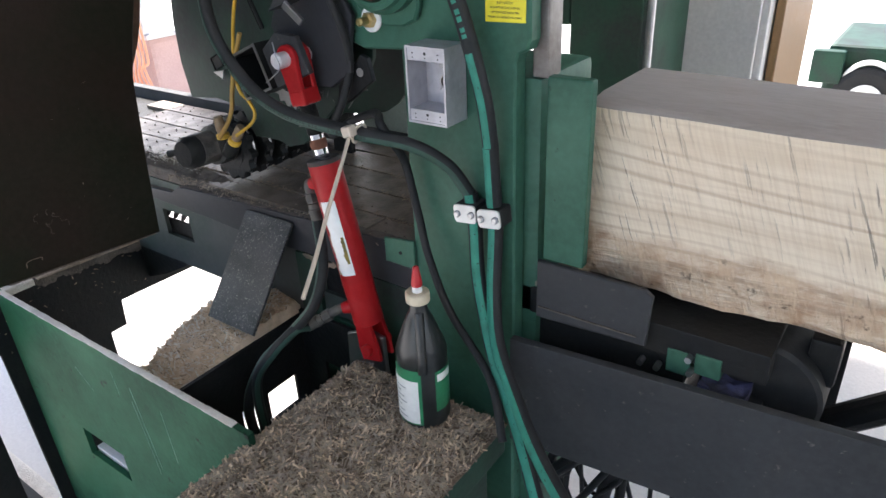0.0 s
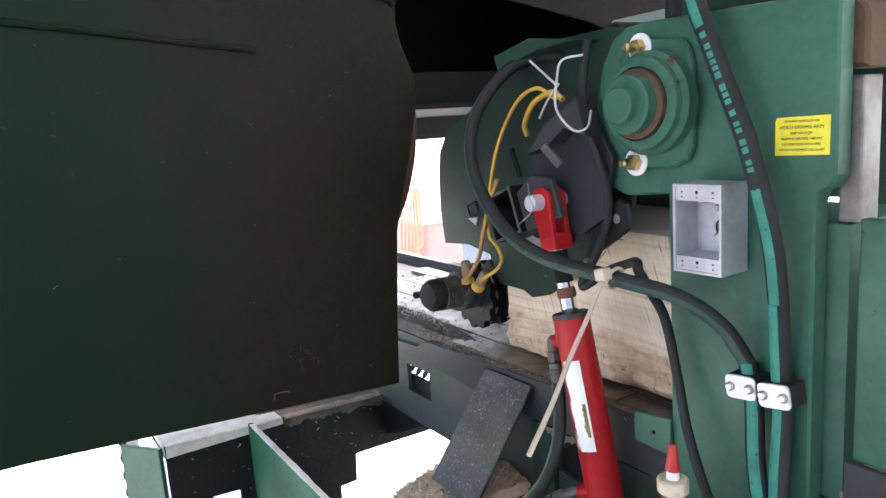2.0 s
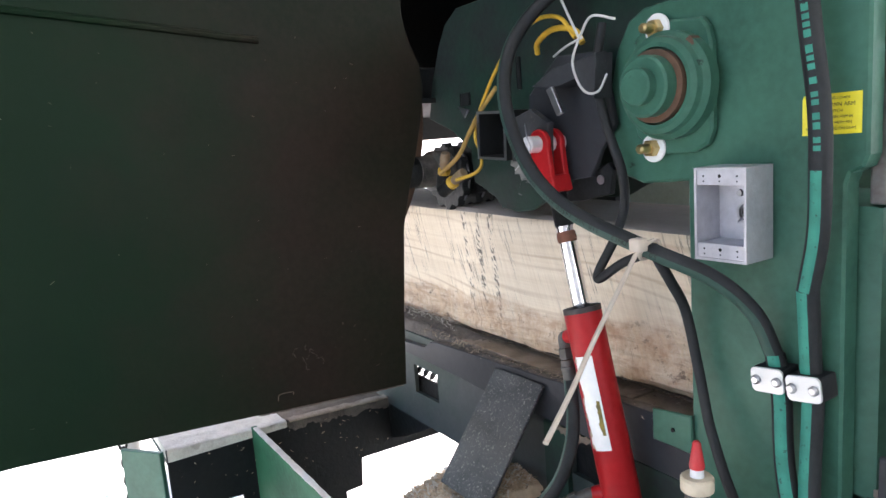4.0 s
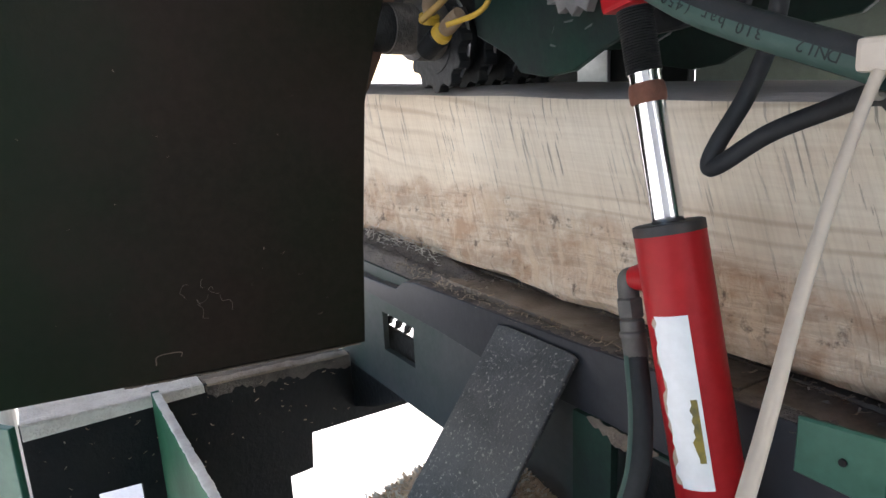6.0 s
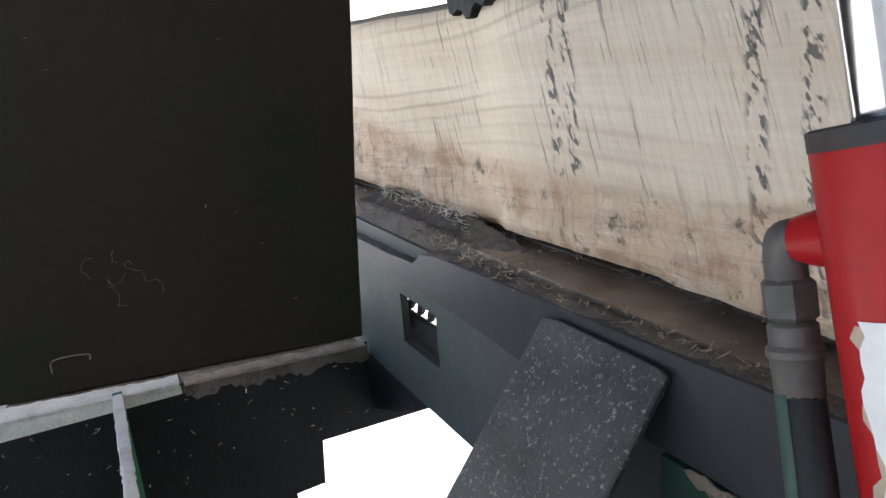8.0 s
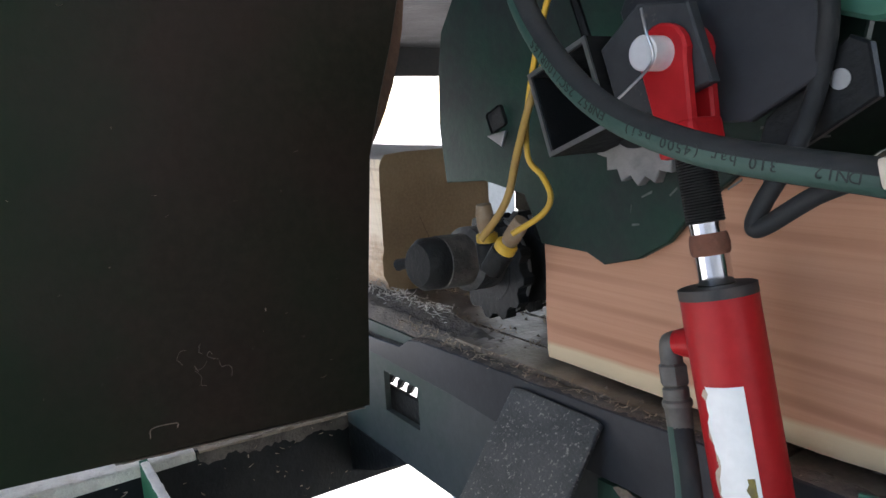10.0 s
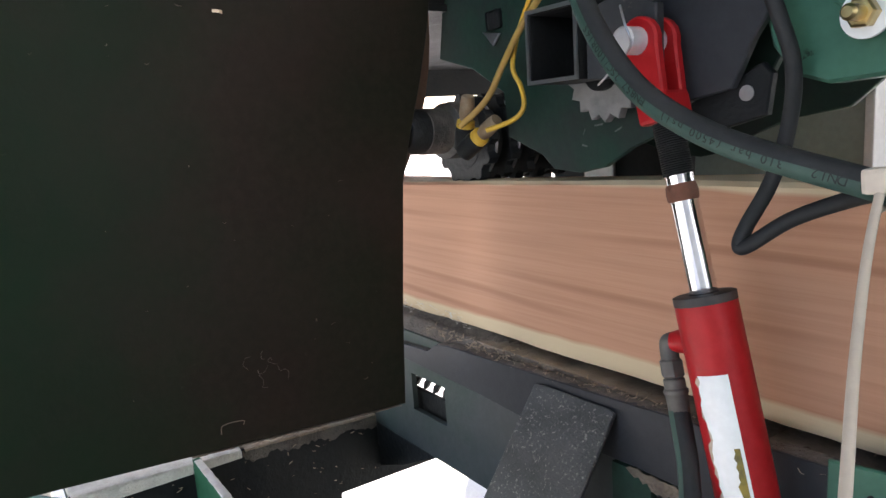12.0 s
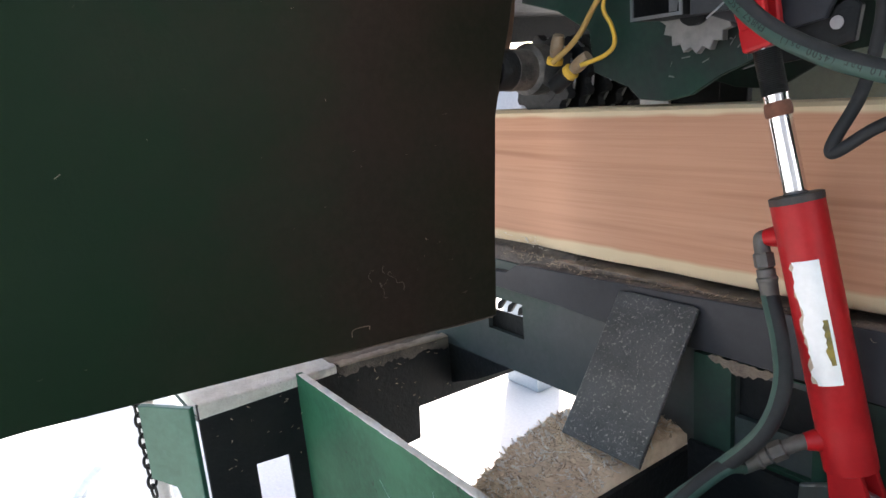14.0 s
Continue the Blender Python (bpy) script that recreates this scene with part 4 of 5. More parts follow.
under(smooth(part("gland_ring", turned([(L - 0.0085, BR + 0.0003), (L - 0.001, BR + 0.0003), (L, BR - 0.002), (L, 0.0135), (L - 0.004, 0.0135)], BASE, AX, 48), mat("black_gland", (0.02, 0.02, 0.02), 0.6, second=(0.08, 0.06, 0.05), scale=50)), 30), ram)


def on_barrel(d, az, r):
    """A place on the barrel: d along it, az degrees round it, r from its line."""
    u = Vector((math.cos(radians(az)), math.sin(radians(az)), 0))
    u = (u - AX * u.dot(AX)).normalized()
    return BASE + AX * d + u * r


def patch(name, d0, d1, a0, a1, lift, material, ragged=0, seed=1, n=26):
    bm = bmesh.new()
    rng = random.Random(seed)
    rows = []
    for i in range(n + 1):
        d = d0 + (d1 - d0) * i / n
        s = a0 + (rng.uniform(0, ragged) if ragged else 0)
        rows.append([bm.verts.new(on_barrel(d, s + (a1 - s) * k / 10, BR + lift)) for k in range(11)])
    for a, b in zip(rows, rows[1:]):
        for k in range(10):
            bm.faces.new((a[k], a[k + 1], b[k + 1], b[k]))
    bmesh.ops.recalc_face_normals(bm, faces=bm.faces)
    return under(smooth(part(name, bm, material)), ram)


patch("sticker_backing", L - 0.205, L - 0.072, -112, -50, 0.0003, mat("torn_paper", (0.42, 0.33, 0.24), 0.8, second=(0.6, 0.55, 0.48), scale=60), 14, 4)
patch("sticker", L - 0.207, L - 0.070, -106, -42, 0.0006, WHITE, 12, 2)
patch("sticker_print", L - 0.185, L - 0.135, -64, -48, 0.0009, mat("olive_print", (0.25, 0.19, 0.03), 0.6, second=(0.05, 0.05, 0.03), scale=90, amount=1.0), 8, 6, 12)


def port(d, az, hose_points, ferrule_way):
    p0, p1 = on_barrel(d, az, BR - 0.003), on_barrel(d, az, BR + 0.014)
    under(smooth(part("port_boss", turned([(0, 0.013), (0.010, 0.011), (0.016, 0.0095)], p0, p1 - p0, 20), RED), 30), ram)
    e0, e1 = on_barrel(d, az, BR + 0.008), on_barrel(d, az, BR + 0.017)
    w = Vector(ferrule_way).normalized()
    FIT = bpy.data.materials.get("dirty_fitting") or mat("dirty_fitting", (0.105, 0.098, 0.088), 0.6, 0.3, second=(0.045, 0.043, 0.04), scale=55, bump=0.2)
    under(smooth(part("elbow", tube([e0, e1, e1 + (e1 - e0) * 0.22 + w * 0.006, e1 + (e1 - e0) * 0.24 + w * 0.020], 0.0088, 14, 6), FIT), 50), ram)
    q = e1 + (e1 - e0) * 0.24 + w * 0.016
    under(part("swivel_nut", turned([(0, 0.0095), (0.002, 0.0115), (0.016, 0.0115), (0.018, 0.0095)], q, w, 6), FIT), ram)
    under(smooth(part("ferrule", turned([(0, 0.008), (0.002, 0.0102), (0.010, 0.0102), (0.012, 0.0118), (0.015, 0.0118), (0.017, 0.0106), (0.036, 0.0100)], q + w * 0.018, w, 24), FIT), 30), ram)
    pts = [q + w * 0.050] + [Vector(p) for p in hose_points]
    under(smooth(part("hose", tube(pts, 0.0098), RUBBER), 60), ram)
    under(smooth(part("hose_layline", tube(pts, 0.0098, arc=(-10, 50), lift=0.0004), HOSE_GREEN), 60), ram)


port(L - 0.043, -172, [(-0.668, 1.045, 0.88), (-0.652, 1.02, 0.84), (-0.662, 1.0, 0.79), (-0.712, 0.985, 0.725), (-0.765, 0.95, 0.655), (-0.79, 0.92, 0.56), (-0.77, 0.92, 0.44)], (0.235, -0.06, -0.97))
port(0.085, -140, [(-0.70, 0.985, 0.738), (-0.735, 0.955, 0.69), (-0.762, 0.93, 0.63), (-0.765, 0.93, 0.52), (-0.74, 0.93, 0.44)], (-0.60, -0.45, -0.45))
for s in (-1, 1):
    lug = slab([(-0.022, -0.024), (0.022, -0.024), (0.024, 0.0), (0.018, 0.05), (-0.018, 0.05), (-0.024, 0.0)], "y", -0.004, 0.004, 0.001)
    bmesh.ops.transform(lug, matrix=Matrix.Translation(BASE + Vector((0, s * 0.016, 0.0))) @ pose(0, 0, 0, 0, -13.2, 0), verts=lug.verts)
    under(part("lower_lug", lug, RED), ram)
under(smooth(part("lower_pin", rod(BASE + Vector((0, -0.03, 0)), BASE + Vector((0, 0.035, 0)), 0.0115, 20, None, 0.002), RED), 30), ram)
foot = thing("cylinder_bracket", (-0.60, 1.06, 0.60), "grey steel bracket welded under the cylinder", "bracket")
under(part("bracket_plate", slab([(-0.66, 0.60), (-0.56, 0.60), (-0.565, 0.72), (-0.60, 0.725), (-0.655, 0.70)], "y", 1.070, 1.080, 0.002), STEEL), foot)
under(part("bracket_foot", box(-0.68, -0.55, 1.0, 1.11, 0.59, 0.60, 0.002), GREEN_DARK), foot)

PIN_D = 0.595
rod_part = under(smooth(part("rod", turned([(0.12, 0.0124), (PIN_D - 0.128, 0.0124), (PIN_D - 0.127, 0.0128), (PIN_D - 0.07, 0.0128)], BASE, AX, 36), CHROME, None, "polished chrome rod"), 30), ram)


def on_rod(ob):
    ob.parent = rod_part
    return ob


thread = []
for k in range(24):
    d = PIN_D - 0.126 + k * 0.0021
    thread += [(d, 0.0133), (d + 0.00105, 0.0142)]
on_rod(smooth(part("thread", turned(thread, BASE, AX, 28), BLACK), 20))
on_rod(smooth(part("rust_ring", turned([(PIN_D - 0.150, 0.0130), (PIN_D - 0.148, 0.0142), (PIN_D - 0.142, 0.0146), (PIN_D - 0.136, 0.0138), (PIN_D - 0.134, 0.0129)], BASE, AX, 28), mat("rust_grease", (0.16, 0.06, 0.035), 0.9, second=(0.1, 0.05, 0.03), scale=80, bump=0.8), None, "ring of rusty grease")))
PIN = BASE + AX * PIN_D
cm = Matrix.Translation(PIN) @ pose(0, 0, 0, 0, -13.2, 0)
cb = box(-0.0170, 0.0170, -0.0185, 0.0185, -0.076, -0.050, 0.004)
bmesh.ops.transform(cb, matrix=cm, verts=cb.verts)
on_rod(part("clevis_block", cb, RED))
for s in (-1, 1):
    pts = [(-0.0155, -0.053), (0.0155, -0.053)] + [(0.0215 * math.cos(radians(a)), 0.0215 * math.sin(radians(a))) for a in range(-25, 206, 21)]
    tine = slab(pts, "y", s * 0.0135 - 0.005, s * 0.0135 + 0.005, 0.002)
    bmesh.ops.transform(tine, matrix=cm, verts=tine.verts)
    on_rod(part("clevis_tine", tine, RED))
on_rod(smooth(part("clevis_pin", rod(PIN + Vector((0, -0.039, 0)), PIN + Vector((0, 0.05, 0)), 0.0125, 24, None, 0.0015), BRIGHT, None, "bright steel clevis pin"), 30))
on_rod(smooth(part("pin_clip", tube([PIN + Vector((0.0, -0.040, 0.03)), PIN + Vector((0.010, -0.046, 0.012)), PIN + Vector((0.014, -0.044, -0.006)), PIN + Vector((-0.004, -0.044, -0.022)), PIN + Vector((-0.028, -0.040, -0.036))], 0.0011, 6, 6), STEEL)))

# ---- hold-down arm ----
PIVOT = Vector((-0.54, 1.2, 1.35))
arm = thing("hold_down_arm", PIVOT, "dark green hold-down arm with toothed feed roller and hydraulic motor", "arm")
RAISED = Matrix.Translation(PIVOT) @ pose(0, 0, 0, 0, -3, 0) @ Matrix.Translation(-PIVOT)


def on_arm(ob, raised=False):
    if raised:
        ob.data.transform(RAISED)
    return under(ob, arm)


arm_outline = [(-1.0, 1.52), (-1.07, 1.515), (-1.11, 1.49), (-1.135, 1.45), (-1.165, 1.38), (-1.185, 1.30), (-1.195, 1.25), (-1.165, 1.20), (-1.1, 1.168), (-1.02, 1.17), (-0.985, 1.16), (-0.945, 1.147), (-0.90, 1.143), (-0.86, 1.150), (-0.82, 1.172), (-0.77, 1.19), (-0.70, 1.20), (-0.66, 1.235), (-0.64, 1.27), (-0.52, 1.28), (-0.50, 1.42), (-0.60, 1.49), (-0.70, 1.525), (-0.80, 1.535)]
front_outline = arm_outline[:5] + [(-1.180, 1.31), (-1.10, 1.287), (-1.036, 1.25), (-1.029, 1.19), (-0.965, 1.165)] + arm_outline[11:]
on_arm(part("arm_plate", slab(front_outline, "y", 1.158, 1.168), ARM_GREEN))
on_arm(part("arm_plate", slab(arm_outline, "y", 1.40, 1.410), ARM_GREEN))
scrape_rng = random.Random(23)
SCRAPE = mat("bare_scrape", (0.13, 0.13, 0.125), 0.5, 0.3, second=(0.08, 0.08, 0.08), scale=60)
for k in range(16):
    x, z = scrape_rng.uniform(-0.90, -0.70), scrape_rng.uniform(1.17, 1.235)
    dx, dz = scrape_rng.uniform(-0.022, 0.022), scrape_rng.uniform(-0.010, 0.010)
    on_arm(part("scrape", slab([(x, z), (x + dx, z + dz), (x + dx * 1.02, z + dz + 0.0016), (x + 0.001, z + 0.0022)], "y", 1.1572, 1.1580, 0), SCRAPE))
on_arm(part("arm_web", box(-0.95, -0.60, 1.17, 1.398, 1.38, 1.50, 0.004), BLACK))
on_arm(part("top_flange", slab([(-0.62, 1.48), (-0.71, 1.53), (-0.80, 1.545), (-0.80, 1.52), (-0.70, 1.505)], "y", 1.10, 1.157), GREEN_DARK))
cheek = [(-0.645, 1.40), (-0.735, 1.40), (-0.80, 1.345), (-0.80, 1.245), (-0.72, 1.215), (-0.665, 1.225), (-0.645, 1.265), (-0.62, 1.30)]
on_arm(part("pin_cheek", slab(cheek, "y", 1.105, 1.115), BAND))
on_arm(part("pin_lug", slab([(-0.80, 1.31), (-0.755, 1.325), (-0.715, 1.305), (-0.715, 1.245), (-0.80, 1.245)], "y", 1.068, 1.080), PLATE))
on_arm(part("tail_lug", slab([(-0.715, 1.215), (-0.645, 1.245), (-0.635, 1.235), (-0.64, 1.20), (-0.70, 1.185), (-0.74, 1.18)], "y", 1.118, 1.128), BLACK))
on_arm(part("lug_hole", rod((-0.658, 1.1165, 1.220), (-0.658, 1.1175, 1.220), 0.007, 16), STEEL))
on_arm(part("square_tube", grid_plate([-0.877, -0.872, -0.808, -0.803], [1.247, 1.252, 1.319, 1.324], [(1, 1)], "y", 1.0605, 1.157), BLACK, None, "open-ended square steel tube"))
on_arm(part("tube_rim", grid_plate([-0.877, -0.873, -0.807, -0.803], [1.247, 1.251, 1.320, 1.324], [(1, 1)], "y", 1.058, 1.060), STEEL, None, "bare cut steel edge"))
SPK = []
for k in range(36):
    a = 2 * math.pi * k / 36
    r = 0.056 if k % 2 else 0.048
    SPK.append((-0.832 + r * math.cos(a), 1.258 + r * math.sin(a)))
on_arm(part("sprocket", slab(SPK, "y", 1.128, 1.140, 0.001), mat("grey_dusty_iron", (0.22, 0.21, 0.2), 0.8, second=(0.1, 0.1, 0.1), scale=40, bump=0.5)))
on_arm(smooth(part("sprocket_hub", rod((-0.832, 1.12, 1.258), (-0.832, 1.157, 1.258), 0.022, 24), BLACK), 30))
on_arm(part("slot_mark", box(-0.887, -0.878, 1.155, 1.1575, 1.375, 1.43, 0.003), BLACK), True)
on_arm(part("slot_mark", box(-1.06, -1.03, 1.155, 1.1575, 1.36, 1.385, 0.004), BLACK), True)
on_arm(part("slot_tab", slab([(-1.065, 1.36), (-1.03, 1.352), (-1.045, 1.338)], "y", 1.150, 1.1545, 0.001), STEEL), True)
on_arm(part("guard_fin", slab([(-0.752, 1.368), (-0.70, 1.39), (-0.645, 1.395), (-0.62, 1.40), (-0.625, 1.34), (-0.66, 1.37), (-0.70, 1.362)], "y", 1.070, 1.104, 0.001), PLATE), True)
fin = slab([(-0.712, 1.36), (-0.70, 1.364), (-0.68, 1.326), (-0.692, 1.322)], "y", 1.062, 1.069, 0.001)
on_arm(part("bent_strip", fin, STEEL), True)
# motor with hydraulic fittings
motor = on_arm(smooth(part("motor", turned([(0, 0.030), (0.004, 0.034), (0.045, 0.034), (0.050, 0.042), (0.085, 0.042), (0.090, 0.036), (0.125, 0.036)], (-1.165, 1.10, 1.205), (-0.08, 1, -0.03), 32), mat("greasy_motor", (0.03, 0.029, 0.027), 0.6, second=(0.11, 0.10, 0.085), scale=30, amount=0.9, bump=0.8)), 35))
on_arm(smooth(part("end_cap", turned([(0, 0.026), (0.010, 0.033), (0.03, 0.033)], (-1.163, 1.073, 1.206), (-0.08, 1, -0.03), 32), BLACK), 35))
on_arm(smooth(part("motor_stub", turned([(0, 0.006), (0.03, 0.008)], (-1.195, 1.09, 1.215), (-0.9, -0.3, 0.1), 12), BLACK), 30))
for p, w in (((-1.065, 1.112, 1.206), (0.35, -0.1, 0.9)), ((-1.032, 1.105, 1.190), (0.8, 0.1, 0.5))):
    p, w = Vector(p), Vector(w).normalized()
    on_arm(smooth(part("fitting_body", turned([(-0.03, 0.013), (0.0, 0.014), (0.004, 0.011)], p, w, 12), BLACK), 30))
    on_arm(smooth(part("yellow_band", turned([(0.002, 0.0125), (0.010, 0.0125), (0.012, 0.0095)], p, w, 18), YELLOW), 30))
    on_arm(smooth(part("hose_tail", turned([(0.011, 0.008), (0.020, 0.010), (0.035, 0.010), (0.045, 0.0085)], p, w, 16), mat("dusty_tail", (0.2, 0.13, 0.07), 0.8, second=(0.3, 0.27, 0.22), scale=50) if "dusty_tail" not in bpy.data.materials else bpy.data.materials["dusty_tail"]), 30))
on_arm(smooth(part("cable", tube([(-1.055, 1.09, 1.235), (-1.037, 1.11, 1.255), (-1.02, 1.12, 1.275), (-0.992, 1.12, 1.305), (-0.95, 1.12, 1.345), (-0.901, 1.12, 1.381)], 0.0043, 10), mat("dusty_yellow_cable", (0.33, 0.2, 0.06), 0.8, second=(0.5, 0.33, 0.06), scale=40)), 60), True)
on_arm(smooth(part("cable", tube([(-1.0, 1.09, 1.225), (-0.975, 1.115, 1.235), (-0.965, 1.125, 1.25), (-0.973, 1.13, 1.275), (-0.985, 1.13, 1.305), (-0.955, 1.13, 1.361), (-0.877, 1.12, 1.429), (-0.788, 1.11, 1.468), (-0.719, 1.1, 1.463), (-0.687, 1.1, 1.43)], 0.0032, 10), YELLOW), 60), True)
on_arm(smooth(part("cable", tube([(-0.814, 1.14, 1.425), (-0.80, 1.13, 1.440), (-0.744, 1.11, 1.450), (-0.69, 1.1, 1.441), (-0.672, 1.10, 1.42)], 0.0045, 10), YELLOW), 60), True)
on_arm(smooth(part("white_tie", tube([(-0.661, 1.05, 1.478), (-0.640, 1.045, 1.448), (-0.619, 1.04, 1.419)], 0.0017, 8), TIE_W), 60), True)
on_arm(smooth(part("white_tie", tube([(-0.619, 1.042, 1.419), (-0.595, 1.04, 1.440), (-0.565, 1.05, 1.432)], 0.0017, 8), TIE_W), 60), True)
on_arm(smooth(part("white_tie", tube([(-0.619, 1.042, 1.42), (-0.634, 1.042, 1.387), (-0.625, 1.05, 1.352), (-0.610, 1.062, 1.348), (-0.605, 1.075, 1.37)], 0.0017, 8), TIE_W), 60), True)
on_arm(smooth(part("white_tie", tube([(-0.618, 1.045, 1.418), (-0.66, 1.055, 1.412), (-0.70, 1.07, 1.405)], 0.0017, 8), TIE_W), 60), True)
# toothed roller
roller = thing("feed_roller", (-1.18, 1.29, 1.187), "black toothed steel feed roller under the arm", "roller")
under(smooth(part("roller_core", rod((-1.18, 1.19, 1.187), (-1.18, 1.395, 1.187), 0.045, 28), BLACK), 30), roller)
for n, y in enumerate((1.20, 1.245, 1.29, 1.335, 1.38)):
    pts = []
    for k in range(48):
        a = 2 * math.pi * k / 48 + n * 0.05
        r = 0.0715 if k % 4 < 2 else 0.063
        pts.append((-1.18 + r * math.cos(a), 1.187 + r * math.sin(a)))
    under(part("toothed_disc", slab(pts, "y", y - 0.009, y + 0.009, 0.001), BLACK), roller)
    under(smooth(part("disc_edge", turned([(0, 0.064), (0, 0.0665), (0.003, 0.0665), (0.003, 0.064)], (-1.18, y + 0.006, 1.187), (0, 1, 0), 40), STEEL)), roller)
roller.parent = None
for ch in list(roller.children):
    ch.parent = arm
    ch.matrix_parent_inverse = Matrix.Translation(-arm.location)
bpy.data.objects.remove(roller)


# ---- timber ----
def wood(name, pale, dark, streak, sap=None, marks=0.0, wane=None):
    """Sawn timber: long growth lines, slanted saw marks, stained wane below, in metres along the piece."""
    m = bpy.data.materials.new(name)
    m.use_nodes = True
    nt = m.node_tree
    p = nt.nodes["Principled BSDF"]
    N, K = nt.nodes.new, nt.links.new
    tc = N("ShaderNodeTexCoord")

    def mapping(scale, rot=(0, 0, 0)):
        src = tc.outputs["Object"]
        if any(rot):
            turn = N("ShaderNodeMapping")
            turn.inputs["Rotation"].default_value = rot
            K(src, turn.inputs[0])
            src = turn.outputs[0]
        q = N("ShaderNodeMapping")
        q.inputs["Scale"].default_value = scale
        K(src, q.inputs[0])
        return q.outputs[0]

    def nz(vec, sc, detail=5, r=0.6, dist=0.0):
        q = N("ShaderNodeTexNoise")
        q.inputs["Scale"].default_value, q.inputs["Detail"].default_value, q.inputs["Roughness"].default_value, q.inputs["Distortion"].default_value = sc, detail, r, dist
        K(vec, q.inputs["Vector"])
        return q.outputs[0]

    def rng(v, a, b, c=0.0, d=1.0):
        q = N("ShaderNodeMapRange")
        for i, w in enumerate((a, b, c, d)):
            q.inputs[i + 1].default_value = w
        K(v, q.inputs[0])
        return q.outputs[0]

    def op(kind, a, b):
        q = N("ShaderNodeMath")
        q.operation = kind
        for i, w in enumerate((a, b)):
            if isinstance(w, (int, float)):
                q.inputs[i].default_value = w
            else:
                K(w, q.inputs[i])
        return q.outputs[0]

    def mix(f, a, b):
        q = N("ShaderNodeMix")
        q.data_type = "RGBA"
        if isinstance(f, float):
            q.inputs[0].default_value = f
        else:
            K(f, q.inputs[0])
        for s, v in ((q.inputs[6], a), (q.inputs[7], b)):
            if isinstance(v, tuple):
                s.default_value = (*v, 1)
            else:
                K(v, s)
        return q.outputs[2]

    sep = N("ShaderNodeSeparateXYZ")
    K(tc.outputs["Object"], sep.inputs[0])
    z = sep.outputs[2]
    long_ = nz(mapping((0.9, 3, 14)), 1.3, 4, 0.5, 0.6)
    warp = nz(mapping((1.1, 2, 3.2)), 1.0, 2, 0.45)
    lines = N("ShaderNodeTexWave")
    lines.bands_direction = "Z"
    lines.inputs["Scale"].default_value, lines.inputs["Distortion"].default_value = (15.0 if marks else 9.0), 0.0
    vec = N("ShaderNodeVectorMath")
    vec.operation = "MULTIPLY_ADD"
    comb = N("ShaderNodeCombineXYZ")
    K(op("MULTIPLY", warp, 0.20 if marks else 0.07), comb.inputs[2])
    vec.inputs[1].default_value = (1, 1, 1)
    K(tc.outputs["Object"], vec.inputs[0])
    K(comb.outputs[0], vec.inputs[2])
    K(vec.outputs[0], lines.inputs["Vector"])
    ring = op("MULTIPLY", rng(lines.outputs[1], 0.72, 1.0), rng(nz(mapping((1.1, 2, 16)), 1.0, 2), 0.42, 0.60))
    grain = nz(mapping((6, 30, 190) if marks else (2.5, 30, 150)), 1.0, 4, 0.65)
    col = mix(op("MULTIPLY", rng(long_, 0.4, 0.7), 0.55 if marks else 0.4), pale, dark)
    col = mix(op("MULTIPLY", ring, 0.46 if marks else 0.62), col, streak)
    col = mix(op("MULTIPLY", rng(grain, 0.4, 0.75), 0.18 if marks else 0.42), col, streak)
    height = grain
    if sap:
        wavy = op("ADD", z, op("MULTIPLY", nz(mapping((1.2, 1, 1)), 1.5, 4), 0.035))
        edge = op("MAXIMUM", rng(wavy, 1.135, 1.140), rng(wavy, 0.932, 0.926))
        col = mix(edge, col, sap)
    if marks:
        mv = mapping((190, 1, 10.0), (0, radians(20), 0))
        cut = nz(mv, 1.0, 4, 0.65)
        fine = nz(mapping((260, 1, 9), (0, radians(20), 0)), 1.0, 3, 0.6)
        big = nz(mapping((5.5, 1, 1.2)), 1.6, 3)
        f = op("MULTIPLY", rng(cut, 0.59, 0.62), rng(big, 0.42, 0.58, 0.06, 1.0))
        col = mix(op("MULTIPLY", rng(fine, 0.40, 0.7), 0.22 * marks), col, streak)
        col = mix(op("MULTIPLY", f, 0.6 * marks), col, (0.075, 0.062, 0.058))
        # columns of black dashes across the face
        lean = op("ADD", sep.outputs[0], op("MULTIPLY", z, 0.10))
        dash = nz(mapping((170, 1, 70), (0, radians(35), 0)), 1.0, 2, 0.55)
        for at in (2.40, 2.425, 2.615, 2.655, 0.72, 0.765, 0.81):
            near = rng(op("ABSOLUTE", op("SUBTRACT", lean, at), 0.0), 0.010, 0.005)
            col = mix(op("MULTIPLY", near, rng(dash, 0.52, 0.58, 0.0, 0.80)), col, (0.045, 0.042, 0.045))
        height = op("ADD", op("MULTIPLY", grain, 0.4), op("SUBTRACT", op("MULTIPLY", fine, 0.9), op("MULTIPLY", f, 1.2)))
    if wane:
        deep = op("MULTIPLY", op("MULTIPLY", rng(sep.outputs[0], 0.8, 1.3), rng(sep.outputs[0], 2.1, 1.7)), 0.042)
        low = rng(op("SUBTRACT", op("ADD", z, op("MULTIPLY", nz(mapping((5, 2, 6)), 1.6, 5), 0.10)), deep), 1.024, 1.002)
        blotch = nz(mapping((16, 10, 22), (0, radians(14), 0)), 1.0, 6, 0.7)
        col = mix(op("MULTIPLY", low, rng(blotch, 0.38, 0.62, 0.15, 1.0)), col, wane)
        layers = nz(mapping((7, 2, 95), (0, radians(4), 0)), 1.0, 3, 0.6)
        chips = nz(mapping((46, 2, 13), (0, radians(14), 0)), 1.0, 4, 0.65)
